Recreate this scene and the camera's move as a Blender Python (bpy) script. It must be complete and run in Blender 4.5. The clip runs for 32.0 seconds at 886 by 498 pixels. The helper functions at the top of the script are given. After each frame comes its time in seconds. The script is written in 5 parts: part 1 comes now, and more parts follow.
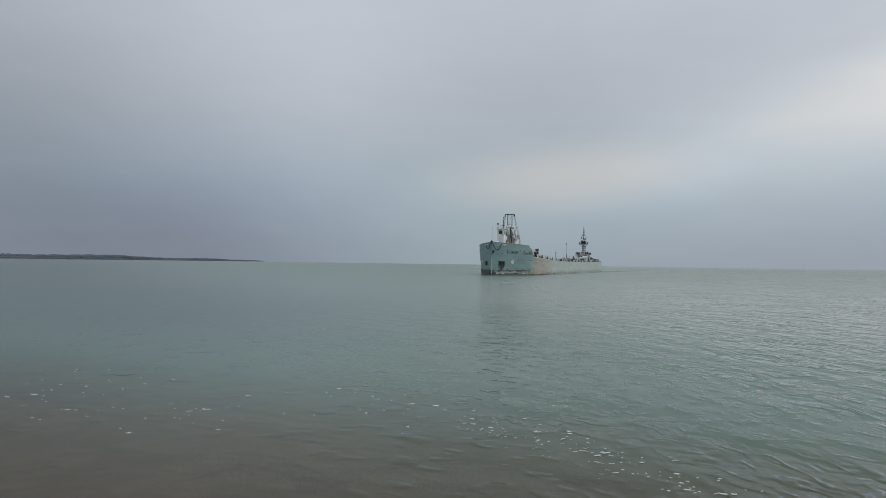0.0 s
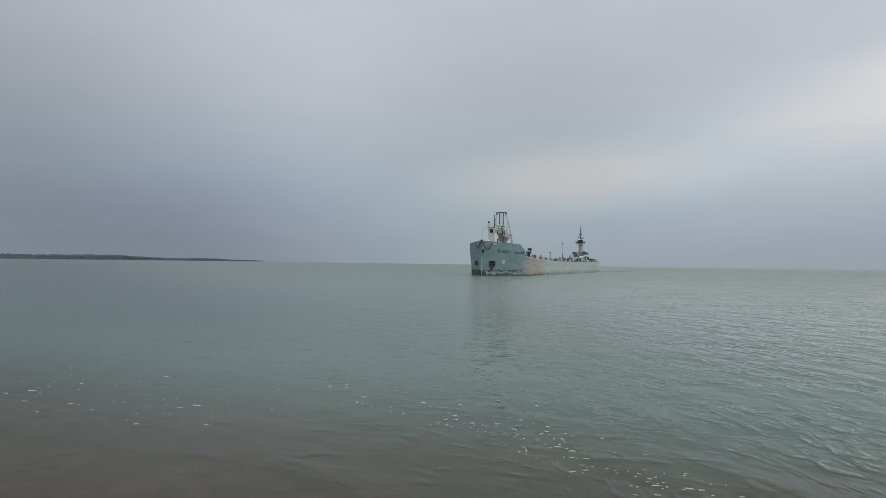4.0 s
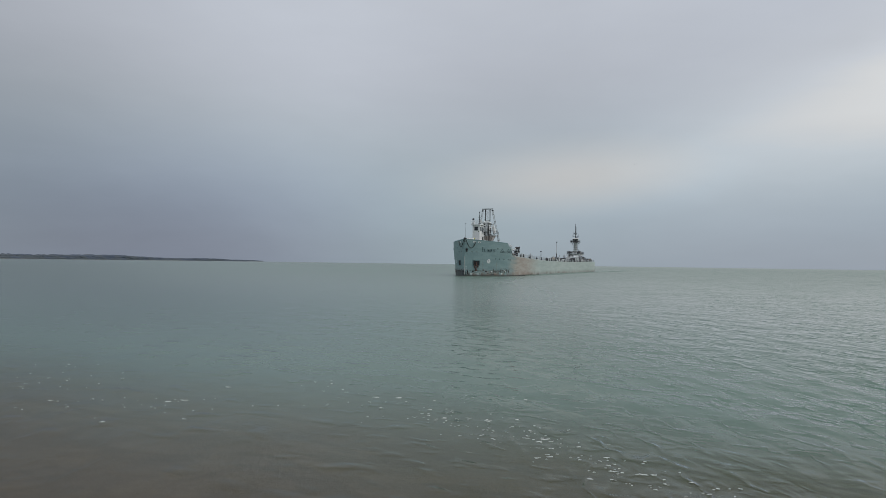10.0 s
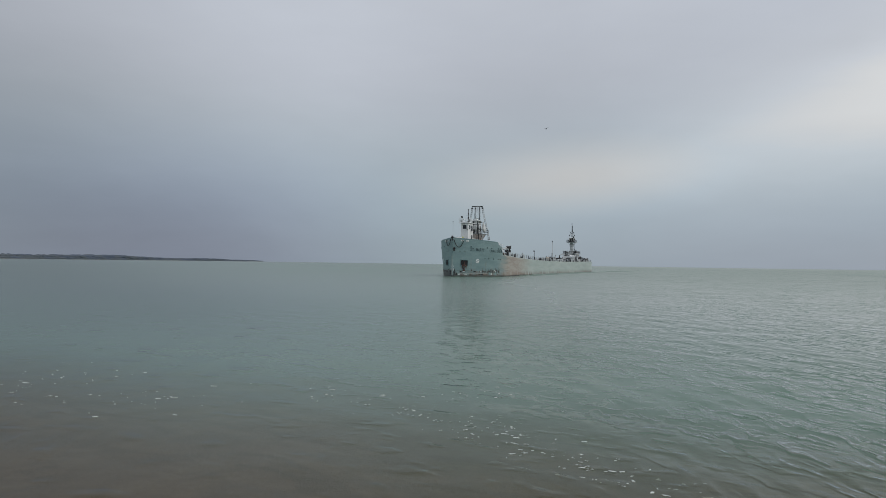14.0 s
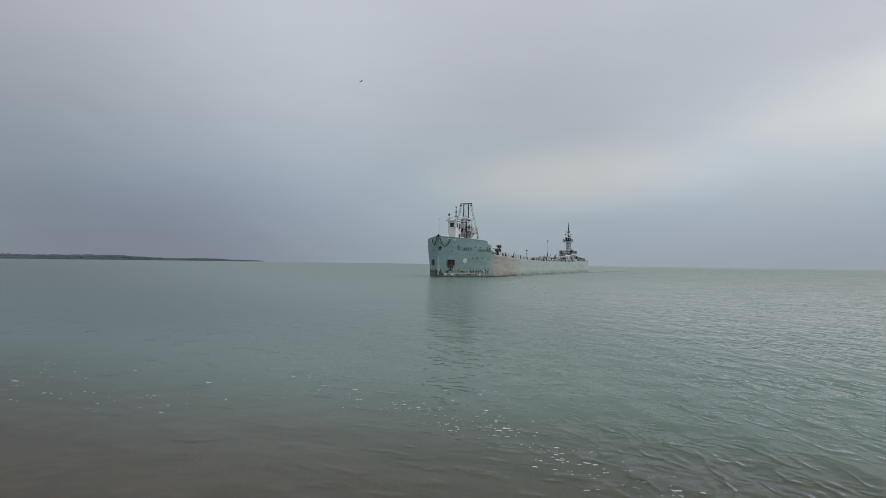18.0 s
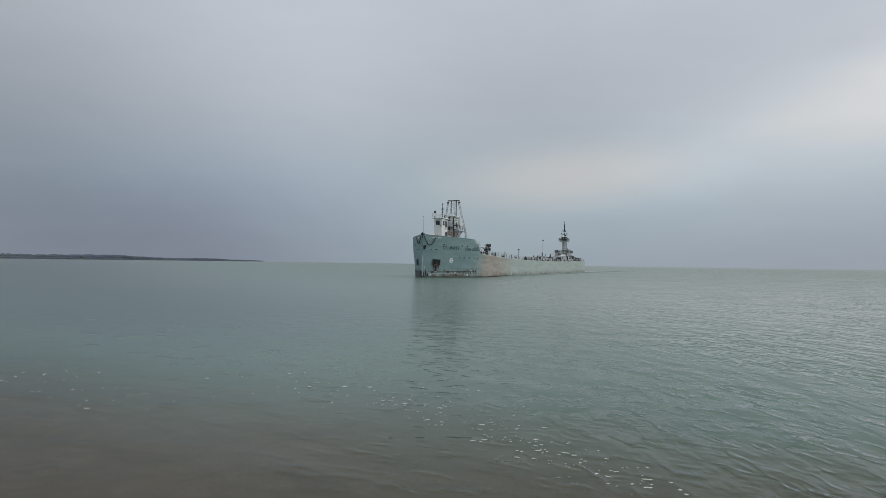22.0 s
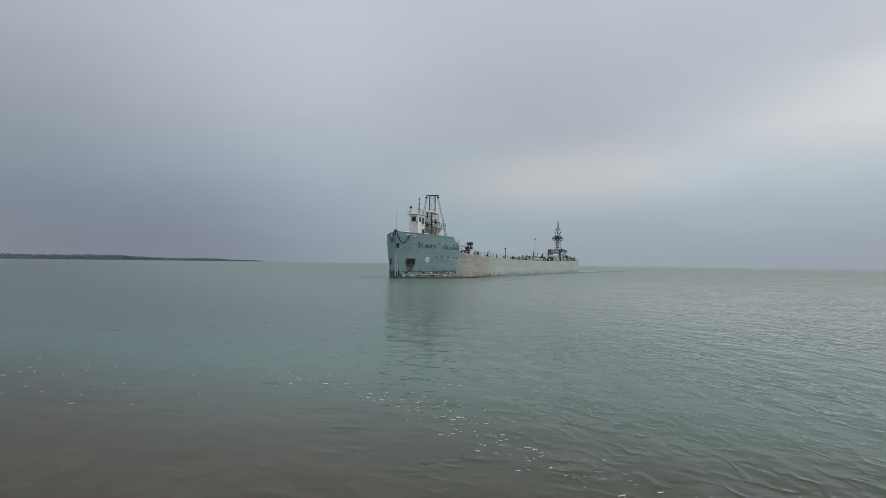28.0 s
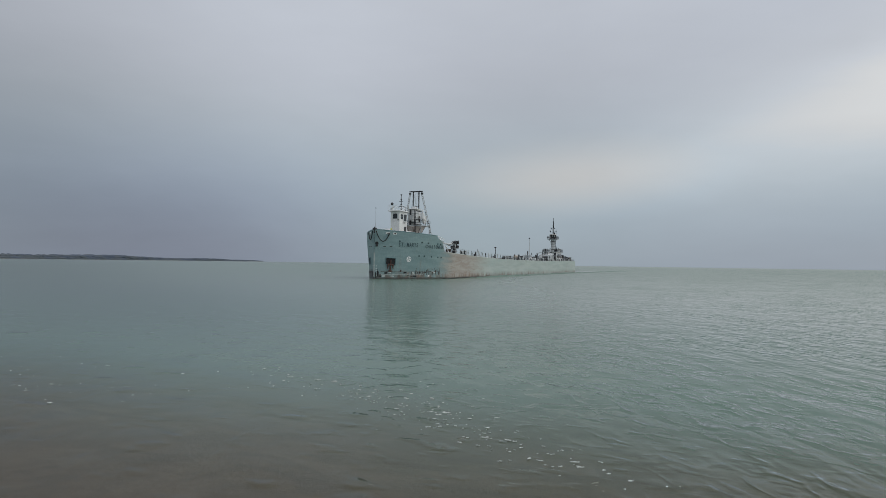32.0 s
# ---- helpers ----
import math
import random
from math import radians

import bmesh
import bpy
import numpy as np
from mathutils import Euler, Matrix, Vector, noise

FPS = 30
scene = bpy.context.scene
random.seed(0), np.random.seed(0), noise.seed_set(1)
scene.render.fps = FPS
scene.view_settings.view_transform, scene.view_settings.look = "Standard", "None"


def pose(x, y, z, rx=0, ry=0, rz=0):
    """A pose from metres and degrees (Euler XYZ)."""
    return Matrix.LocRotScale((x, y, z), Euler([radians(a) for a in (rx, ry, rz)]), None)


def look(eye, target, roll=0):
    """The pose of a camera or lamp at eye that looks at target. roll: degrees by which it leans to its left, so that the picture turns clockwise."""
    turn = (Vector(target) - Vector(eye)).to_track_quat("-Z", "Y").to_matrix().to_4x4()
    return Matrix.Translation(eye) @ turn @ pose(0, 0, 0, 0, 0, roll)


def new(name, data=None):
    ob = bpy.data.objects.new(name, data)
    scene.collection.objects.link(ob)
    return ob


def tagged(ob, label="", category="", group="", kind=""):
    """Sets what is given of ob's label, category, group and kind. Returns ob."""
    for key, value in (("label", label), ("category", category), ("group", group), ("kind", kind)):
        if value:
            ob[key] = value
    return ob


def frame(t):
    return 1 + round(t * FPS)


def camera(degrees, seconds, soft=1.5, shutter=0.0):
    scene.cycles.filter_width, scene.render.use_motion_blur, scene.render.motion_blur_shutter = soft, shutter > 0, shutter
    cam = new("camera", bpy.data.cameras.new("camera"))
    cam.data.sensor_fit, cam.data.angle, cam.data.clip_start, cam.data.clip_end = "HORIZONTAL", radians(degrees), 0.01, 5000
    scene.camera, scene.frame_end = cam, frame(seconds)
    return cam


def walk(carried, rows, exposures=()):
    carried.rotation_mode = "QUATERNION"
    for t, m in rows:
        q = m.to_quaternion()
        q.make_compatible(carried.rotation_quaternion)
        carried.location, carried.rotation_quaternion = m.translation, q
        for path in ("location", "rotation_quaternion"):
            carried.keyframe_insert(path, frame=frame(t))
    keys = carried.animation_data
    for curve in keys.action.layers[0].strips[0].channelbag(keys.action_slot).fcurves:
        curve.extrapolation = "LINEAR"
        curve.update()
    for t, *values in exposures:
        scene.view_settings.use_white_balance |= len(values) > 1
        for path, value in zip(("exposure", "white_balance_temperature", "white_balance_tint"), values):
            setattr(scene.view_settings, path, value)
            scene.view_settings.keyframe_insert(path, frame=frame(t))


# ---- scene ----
# ---------------------------------------------------------------- camera
EYE = (0.0, 0.0, 3.02)
cam = camera(75.09, 32.0, soft=0.85)
CAM_POSE = look(EYE, (0.0, 1020.0, 29.02), roll=0.804)
walk(cam, [(0.0, CAM_POSE), (32.0, CAM_POSE)])

# ---------------------------------------------------------------- world, sun, exposure
SUN_ELEVATION, SUN_AZIMUTH = radians(34), radians(86)     # azimuth from +y towards +x


class Nodes:
    """Small helper to write node trees in short lines."""

    def __init__(self, tree):
        self.tree = tree
        tree.nodes.clear()

    def add(self, kind):
        return self.tree.nodes.new(kind)

    def link(self, a, b):
        self.tree.links.new(a, b)

    def feed(self, socket, value):
        if hasattr(value, "is_output"):
            self.link(value, socket)
        elif hasattr(socket.default_value, "__len__") and not hasattr(value, "__len__"):
            socket.default_value = (value,) * len(socket.default_value)
        elif hasattr(value, "__len__") and len(socket.default_value) == 4 and len(value) == 3:
            socket.default_value = (*value, 1)
        else:
            socket.default_value = value

    def math(self, op, a, b=0.0, c=0.0, clamp=False):
        n = self.add("ShaderNodeMath")
        n.operation, n.use_clamp = op, clamp
        for i, v in enumerate((a, b, c)):
            self.feed(n.inputs[i], v)
        return n.outputs[0]

    def mix(self, fac, a, b, blend="MIX"):
        n = self.add("ShaderNodeMix")
        n.data_type, n.blend_type = "RGBA", blend
        for i, v in ((0, fac), (6, a), (7, b)):
            self.feed(n.inputs[i], v)
        return n.outputs[2]

    def ramp(self, fac, stops, smooth=False):
        n = self.add("ShaderNodeValToRGB")
        n.color_ramp.interpolation = "EASE" if smooth else "LINEAR"
        e = n.color_ramp.elements
        while len(e) < len(stops):
            e.new(0.5)
        for i, (at, col) in enumerate(stops):
            e[i].position = at
            e[i].color = (*col, 1) if hasattr(col, "__len__") else (col, col, col, 1)
        self.feed(n.inputs[0], fac)
        return n.outputs[0]

    def step(self, value, low, high):
        n = self.add("ShaderNodeMapRange")
        n.interpolation_type = "SMOOTHSTEP"
        self.feed(n.inputs[0], value)
        n.inputs[1].default_value, n.inputs[2].default_value = low, high
        return n.outputs[0]

    def moved(self, vec, loc=(0, 0, 0), rot=(0, 0, 0), scale=(1, 1, 1)):
        n = self.add("ShaderNodeMapping")
        self.feed(n.inputs[0], vec)
        n.inputs[1].default_value = loc
        n.inputs[2].default_value = [radians(a) for a in rot]
        n.inputs[3].default_value = scale
        return n.outputs[0]

    def noise(self, vec, scale, detail=4.0, rough=0.55, distort=0.0):
        n = self.add("ShaderNodeTexNoise")
        self.feed(n.inputs["Vector"], vec)
        n.inputs["Scale"].default_value = scale
        n.inputs["Detail"].default_value = detail
        n.inputs["Roughness"].default_value = rough
        n.inputs["Distortion"].default_value = distort
        return n.outputs[0]

    def blob(self, vec, at, size, turn=0.0):
        """A soft round cloud mass round the direction `at` (across, up)."""
        m = self.add("ShaderNodeMapping")
        m.vector_type = "TEXTURE"
        self.feed(m.inputs[0], vec)
        m.inputs[1].default_value = (at[0], at[1], 0)
        m.inputs[2].default_value = (0, 0, radians(turn))
        m.inputs[3].default_value = (size[0], size[1], 1)
        g = self.add("ShaderNodeTexGradient")
        g.gradient_type = "SPHERICAL"
        self.link(m.outputs[0], g.inputs[0])
        return self.step(g.outputs[1], 0.0, 1.0)


world = bpy.data.worlds.new("overcast_sky")
scene.world = world
world.use_nodes = True
N = Nodes(world.node_tree)
sky = N.add("ShaderNodeTexSky")
sky.sky_type, sky.sun_disc = "NISHITA", False
sky.sun_elevation, sky.sun_rotation = SUN_ELEVATION, SUN_AZIMUTH
way = N.add("ShaderNodeTexCoord").outputs["Generated"]
split = N.add("ShaderNodeSeparateXYZ")
N.link(way, split.inputs[0])
dx, _, dz = split.outputs
# overcast luminance: a third as bright at the horizon as overhead
up = N.math("MAXIMUM", dz, 0.0)
flat = N.add("ShaderNodeCombineXYZ")
N.link(dx, flat.inputs[0])
N.link(dz, flat.inputs[1])
plan = flat.outputs[0]
wisp = N.noise(N.moved(way, scale=(1.6, 1.6, 4.0)), 1.9, 4.0, 0.55, 0.4)
fine = N.noise(N.moved(way, rot=(0, 14, 0), scale=(2.5, 2.5, 9.0)), 3.0, 4.0, 0.55)
level = N.math("ADD", 0.385, N.math("MULTIPLY", up, 0.42))
level = N.math("ADD", level, N.math("MULTIPLY", N.math("SUBTRACT", wisp, 0.5), 0.055))
level = N.math("ADD", level, N.math("MULTIPLY", N.math("SUBTRACT", fine, 0.5), 0.03))
CLOUDS = [  # across, up, size, turn, weight
    ((0.70, 0.25), (0.66, 0.24), 18, 0.10),
    ((0.22, 0.145), (0.36, 0.085), 4, 0.085),
    ((-0.28, 0.32), (0.40, 0.24), 10, 0.05),
    ((-0.36, 0.03), (0.44, 0.16), -4, -0.095),
    ((-0.70, 0.16), (0.60, 0.46), 0, -0.155),
    ((0.10, 0.25), (0.40, 0.14), 16, -0.02),
    ((0.52, 0.04), (0.46, 0.10), 0, -0.04),
]
for at, size, turn, weight in CLOUDS:
    level = N.math("ADD", level, N.math("MULTIPLY", N.blob(plan, at, size, turn), weight))
# the bright gap in the overcast: a wedge between two ragged cloud edges
ragged = N.math("MULTIPLY", N.math("SUBTRACT", N.noise(N.moved(plan, rot=(0, 0, -14), scale=(1.0, 2.6, 1.0)), 5.0, 4.0, 0.55, 0.3), 0.5), 0.075)
over = N.math("ADD", N.math("SUBTRACT", N.math("SUBTRACT", dz, N.math("MULTIPLY", dx, 0.29)), 0.145), ragged)
under = N.math("ADD", N.math("SUBTRACT", N.math("SUBTRACT", dz, N.math("MULTIPLY", dx, 0.16)), 0.040), ragged)
gap = N.math("MULTIPLY", N.math("SUBTRACT", 1.0, N.step(over, -0.075, 0.03)), N.step(under, -0.02, 0.10))
gap = N.math("MULTIPLY", gap, N.step(dx, 0.20, 0.95))
level = N.math("ADD", level, N.math("MULTIPLY", gap, 0.225))
tone = N.mix(N.step(dz, 0.0, 0.34), (0.80, 1.0, 1.10), (0.925, 0.984, 1.092))
tone = N.mix(N.step(dz, 0.36, 0.7), tone, (0.955, 0.985, 1.045))
tone = N.mix(N.blob(plan, (-0.44, 0.03), (0.56, 0.24)), tone, (0.838, 0.961, 1.235))
warm = N.math("MAXIMUM", N.math("MAXIMUM", N.step(gap, 0.0, 0.5), N.math("MULTIPLY", N.blob(plan, (0.70, 0.26), (0.56, 0.20), 18), 0.6)), N.blob(plan, (0.22, 0.150), (0.34, 0.085), 4))
tone = N.mix(N.blob(plan, (0.56, 0.02), (0.80, 0.20)), tone, (0.835, 0.97, 1.15))
tone = N.mix(warm, tone, (0.975, 0.992, 1.0))
cloud = N.mix(1.0, tone, level, "MULTIPLY")
bg_sky, bg_cloud, both = N.add("ShaderNodeBackground"), N.add("ShaderNodeBackground"), N.add("ShaderNodeMixShader")
N.link(sky.outputs[0], bg_sky.inputs[0])
bg_sky.inputs[1].default_value = 0.08
N.link(cloud, bg_cloud.inputs[0])
bg_cloud.inputs[1].default_value = 1.0
both.inputs[0].default_value = 0.94
N.link(bg_sky.outputs[0], both.inputs[1])
N.link(bg_cloud.outputs[0], both.inputs[2])
N.link(both.outputs[0], N.add("ShaderNodeOutputWorld").inputs[0])

sun = new("sun", bpy.data.lights.new("sun", "SUN"))
sun.data.energy, sun.data.angle, sun.data.color = 0.9, radians(60), (1.0, 0.96, 0.9)
sun.matrix_world = look((0, 0, 0), (-math.sin(SUN_AZIMUTH) * math.cos(SUN_ELEVATION), -math.cos(SUN_AZIMUTH) * math.cos(SUN_ELEVATION), -math.sin(SUN_ELEVATION)))
scene.view_settings.exposure = 0.0

# ---------------------------------------------------------------- materials


def material(name):
    m = bpy.data.materials.new(name)
    m.use_nodes = True
    return m, Nodes(m.node_tree)


def finish(n, color, rough=0.5, metal=0.0, bump=None, height=0.02, spec=0.5):
    b = n.add("ShaderNodeBsdfPrincipled")
    n.feed(b.inputs["Base Color"], color)
    n.feed(b.inputs["Roughness"], rough)
    n.feed(b.inputs["Metallic"], metal)
    n.feed(b.inputs["Specular IOR Level"], spec)
    if bump is not None:
        k = n.add("ShaderNodeBump")
        k.inputs["Distance"].default_value = height
        n.link(bump, k.inputs["Height"])
        n.link(k.outputs[0], b.inputs["Normal"])
    n.link(b.outputs[0], n.add("ShaderNodeOutputMaterial").inputs[0])


def painted(name, color, rust=0.15, rough=0.5, metal=0.0, scale=1.0, rust_color=(0.16, 0.075, 0.04)):
    """Weathered paint: grain, stains that run down, rust showing through."""
    m, n = material(name)
    at = n.add("ShaderNodeTexCoord").outputs["Object"]
    grain = n.noise(at, 6.0 * scale, 5.0, 0.6)
    runs = n.noise(n.moved(at, scale=(1, 1, 0.12)), 2.2 * scale, 4.0, 0.6)
    big = n.noise(at, 0.5 * scale, 3.0)
    c = n.mix(n.step(grain, 0.3, 0.75), [v * 0.86 for v in color], [min(1, v * 1.08) for v in color])
    c = n.mix(n.math("MULTIPLY", n.step(big, 0.4, 0.7), 0.25), c, [v * 0.7 for v in color])
    c = n.mix(n.math("MULTIPLY", n.step(runs, 0.56, 0.72), rust * 3), c, rust_color)
    finish(n, c, n.math("ADD", rough - 0.1, n.math("MULTIPLY", grain, 0.2)), metal, grain, 0.01)
    return m


def hull_paint():
    """Faded blue-green bow, a tan, scoured stretch behind it, pale grey-green sides, rust at the waterline."""
    m, n = material("hull_paint")
    at = n.add("ShaderNodeTexCoord").outputs["Object"]
    s = n.add("ShaderNodeSeparateXYZ")
    n.link(at, s.inputs[0])
    aft = n.math("MULTIPLY", s.outputs[0], -1.0)
    z = s.outputs[2]
    grain = n.noise(at, 3.5, 5.0, 0.62)
    plates = n.noise(n.moved(at, scale=(0.10, 0.3, 0.75)), 1.3, 3.0, 0.6)
    runs = n.noise(n.moved(at, scale=(1.0, 1.0, 0.16)), 1.1, 5.0, 0.65)
    scour = n.noise(n.moved(at, scale=(0.22, 0.4, 1.0)), 1.1, 5.0, 0.62, 0.3)
    wob = n.math("ADD", aft, n.math("MULTIPLY", n.math("SUBTRACT", scour, 0.5), 9.0))
    bow = n.mix(n.step(plates, 0.35, 0.7), (0.180, 0.278, 0.285), (0.226, 0.331, 0.337))
    side = n.mix(n.step(plates, 0.3, 0.7), (0.35, 0.42, 0.395), (0.44, 0.50, 0.47))
    tan = n.mix(n.step(scour, 0.3, 0.7), (0.315, 0.265, 0.225), (0.405, 0.38, 0.34))
    brush = n.noise(n.moved(at, scale=(0.16, 0.4, 1.6)), 1.6, 5.0, 0.66, 0.6)
    tan = n.mix(n.math("MULTIPLY", n.step(brush, 0.52, 0.66), 0.55), tan, (0.25, 0.185, 0.14))
    side = n.mix(n.math("MULTIPLY", n.step(brush, 0.54, 0.70), 0.35), side, (0.36, 0.37, 0.32))
    side = n.mix(n.math("MULTIPLY", n.step(n.noise(n.moved(at, scale=(0.05, 0.1, 0.5)), 1.0, 3.0, 0.6), 0.5, 0.7), 0.35), side, (0.40, 0.50, 0.485))
    c = n.mix(n.step(wob, 11.8, 18.6), bow, tan)
    c = n.mix(n.step(wob, 23.0, 42.0), c, side)
    # bare primer and rust low on the hull
    low = n.math("MULTIPLY", n.math("SUBTRACT", 1.0, n.step(z, 0.15, 1.25)), n.step(runs, 0.40, 0.62))
    c = n.mix(n.math("MULTIPLY", low, 0.75), c, (0.15, 0.085, 0.055))
    worn = n.math("MULTIPLY", n.math("SUBTRACT", 1.0, n.step(z, 0.2, 2.4)), n.step(n.noise(n.moved(at, scale=(0.5, 0.5, 1.4)), 1.7, 4.0, 0.6), 0.53, 0.66))
    c = n.mix(n.math("MULTIPLY", n.math("MULTIPLY", worn, 0.6), n.math("SUBTRACT", 1.0, n.step(aft, 14, 40))), c, (0.30, 0.19, 0.14))
    streak = n.math("MULTIPLY", n.step(runs, 0.58, 0.75), 0.30)
    c = n.mix(streak, c, (0.23, 0.14, 0.09))
    # wet band at the waterline, blackened to paint in the dark water shadow
    c = n.mix(n.math("MULTIPLY", n.math("SUBTRACT", 1.0, n.step(n.math("ADD", z, n.math("MULTIPLY", n.math("SUBTRACT", scour, 0.5), 0.8)), -0.16, 0.26)), 0.85), c, (0.035, 0.035, 0.03))
    # black bottom paint scraped bare on the starboard shoulder of the bow
    boot = n.math("ADD", z, n.math("MULTIPLY", n.math("SUBTRACT", n.noise(n.moved(at, scale=(0.8, 0.8, 1.0)), 1.3, 5.0, 0.65), 0.5), 2.6))
    boot = n.math("MULTIPLY", n.math("SUBTRACT", 1.0, n.step(boot, 1.1, 1.6)), n.math("SUBTRACT", 1.0, n.step(s.outputs[1], -0.15, 0.05)))
    c = n.mix(n.math("MULTIPLY", boot, 0.85), c, (0.035, 0.04, 0.042))
    c = n.mix(n.math("MULTIPLY", n.step(grain, 0.45, 0.7), 0.12), c, (0.62, 0.66, 0.64))
    # dents between the frames of the shell
    dent = n.add("ShaderNodeTexWave")
    dent.wave_type, dent.bands_direction = "BANDS", "X"
    n.link(at, dent.inputs[0])
    dent.inputs["Scale"].default_value = 0.42
    dent.inputs["Distortion"].default_value = 1.2
    relief = n.math("ADD", n.math("MULTIPLY", dent.outputs[1], 0.12), n.math("MULTIPLY", scour, 0.8))
    finish(n, c, n.math("ADD", 0.42, n.math("MULTIPLY", grain, 0.25)), 0.0, relief, 0.018, 0.4)
    return m


def glass_dark(name="dark_glass"):
    m, n = material(name)
    at = n.add("ShaderNodeTexCoord").outputs["Object"]
    c = n.mix(n.noise(at, 2.0), (0.012, 0.016, 0.02), (0.03, 0.036, 0.042))
    finish(n, c, 0.08, 0.0, spec=0.6)
    return m


def sand_material():
    m, n = material("wet_sand")
    at = n.add("ShaderNodeTexCoord").outputs["Object"]
    a, b = n.noise(at, 0.5, 5.0, 0.6, 0.4), n.noise(at, 14.0, 5.0, 0.65)
    c = n.mix(n.step(a, 0.35, 0.68), (0.135, 0.110, 0.084), (0.245, 0.207, 0.156))
    # dark streaks in the sand colour stand in for the shaded wave troughs
    streak = n.noise(n.moved(n.moved(at, rot=(0, 0, 22)), scale=(0.35, 1.0, 1)), 0.9, 4.0, 0.6, 0.8)
    c = n.mix(n.math("MULTIPLY", n.step(streak, 0.48, 0.64), 0.6), c, (0.085, 0.066, 0.05))
    c = n.mix(n.math("MULTIPLY", n.step(b, 0.45, 0.7), 0.4), c, (0.09, 0.07, 0.055))
    finish(n, c, 0.85, 0.0, n.math("ADD", a, n.math("MULTIPLY", b, 0.15)), 0.06, 0.2)
    return m


SHORE_ACROSS, SHORE_OUT, SHORE_LINE, SHORE_SLOPE = 0.376, 0.927, 2.85, 0.078


def water_material():
    """Murky green lake water: clear over the shallows, ripples that travel with the sheet, a wind lane on one side."""
    m, n = material("lake_water")
    here = n.add("ShaderNodeNewGeometry").outputs["Position"]
    at = n.add("ShaderNodeTexCoord").outputs["Object"]
    s = n.add("ShaderNodeSeparateXYZ")
    n.link(here, s.inputs[0])
    out = n.math("ADD", n.math("MULTIPLY", s.outputs[0], SHORE_ACROSS), n.math("MULTIPLY", s.outputs[1], SHORE_OUT))
    depth = n.math("MULTIPLY", n.math("SUBTRACT", out, SHORE_LINE), SHORE_SLOPE)
    depth = n.math("ADD", depth, n.math("MULTIPLY", n.math("SUBTRACT", n.noise(here, 0.22, 3.0), 0.5), 0.20))
    clear = n.math("MULTIPLY", n.math("SUBTRACT", 1.0, n.step(depth, 0.10, 1.0)), 0.85)
    # wind lane: rougher towards +x
    lane = n.math("DIVIDE", s.outputs[0], n.math("MAXIMUM", n.math("ADD", s.outputs[1], 3.0), 1.0))
    lane = n.math("ADD", lane, n.math("MULTIPLY", n.math("SUBTRACT", n.noise(here, 0.03, 3.0), 0.5), 0.25))
    rough_zone = n.step(lane, -0.04, 0.50)
    gust = n.step(n.noise(n.moved(here, scale=(0.6, 1.0, 1.0)), 0.07, 3.0, 0.6), 0.32, 0.70)
    amp = n.math("ADD", 0.10, n.math("MULTIPLY", rough_zone, n.math("ADD", 0.75, n.math("MULTIPLY", gust, 0.55))))
    # ripples: low swell, then short-crested wavelets that stand singly on flatter water, then fine chop
    r1 = n.noise(n.moved(at, scale=(1.35, 0.62, 1)), 0.8, 2.0, 0.5, 0.2)
    # the crests lean forward, towards the beach: gentle backs, short steep fronts
    def chop(where):
        return n.noise(n.moved(where, scale=(1.5, 0.8, 1)), 1.75, 1.0, 0.4, 0.25)

    lift = n.math("SUBTRACT", chop(at), 0.5)
    lean, ahead = n.add("ShaderNodeCombineXYZ"), n.add("ShaderNodeVectorMath")
    n.link(n.math("MULTIPLY", lift, 0.70), lean.inputs[0])
    n.link(n.math("MULTIPLY", lift, 0.46), lean.inputs[1])
    n.link(at, ahead.inputs[0])
    n.link(lean.outputs[0], ahead.inputs[1])
    r2 = n.step(chop(ahead.outputs[0]), 0.42, 0.80)
    r4 = n.noise(n.moved(n.moved(at, rot=(0, 0, 78)), scale=(1.1, 0.9, 1)), 3.6, 1.0, 0.45, 0.1)
    lone = n.step(n.noise(n.moved(n.moved(at, rot=(0, 0, 30)), scale=(0.6, 1.0, 1)), 3.0, 1.5, 0.45, 0.1), 0.54, 0.76)
    flock = n.step(n.noise(n.moved(n.moved(at, rot=(0, 0, 34)), scale=(0.5, 1.0, 1)), 0.30, 2.5, 0.55, 0.4), 0.38, 0.64)
    flock = n.math("ADD", 0.30, n.math("MULTIPLY", flock, 1.25))
    h = n.math("ADD", n.math("MULTIPLY", n.math("SUBTRACT", r2, 0.5), 0.056), n.math("MULTIPLY", n.math("SUBTRACT", r4, 0.5), 0.017))
    h = n.math("ADD", n.math("MULTIPLY", n.math("SUBTRACT", r1, 0.5), 0.16), n.math("MULTIPLY", h, flock))
    h = n.math("MULTIPLY", h, amp)
    h = n.math("ADD", h, n.math("MULTIPLY", lone, n.math("MULTIPLY", n.step(lane, -0.45, 0.0), 0.014)))
    rare = n.step(n.noise(n.moved(n.moved(at, rot=(0, 0, 24)), scale=(0.6, 1.0, 1)), 1.6, 1.5, 0.45, 0.1), 0.58, 0.80)
    h = n.math("ADD", h, n.math("MULTIPLY", rare, 0.022))
    bump = n.add("ShaderNodeBump")
    bump.inputs["Distance"].default_value = 1.0
    bump.inputs["Strength"].default_value = 1.0
    n.link(h, bump.inputs["Height"])
    body = n.add("ShaderNodeBsdfDiffuse")
    silt = n.noise(here, 0.012, 4.0, 0.6)
    deep_color = n.mix(n.step(silt, 0.3, 0.7), (0.112, 0.182, 0.145), (0.132, 0.210, 0.168))
    n.link(n.mix(n.step(depth, 0.15, 0.85), (0.164, 0.176, 0.112), deep_color), body.inputs[0])
    see = n.add("ShaderNodeBsdfTransparent")
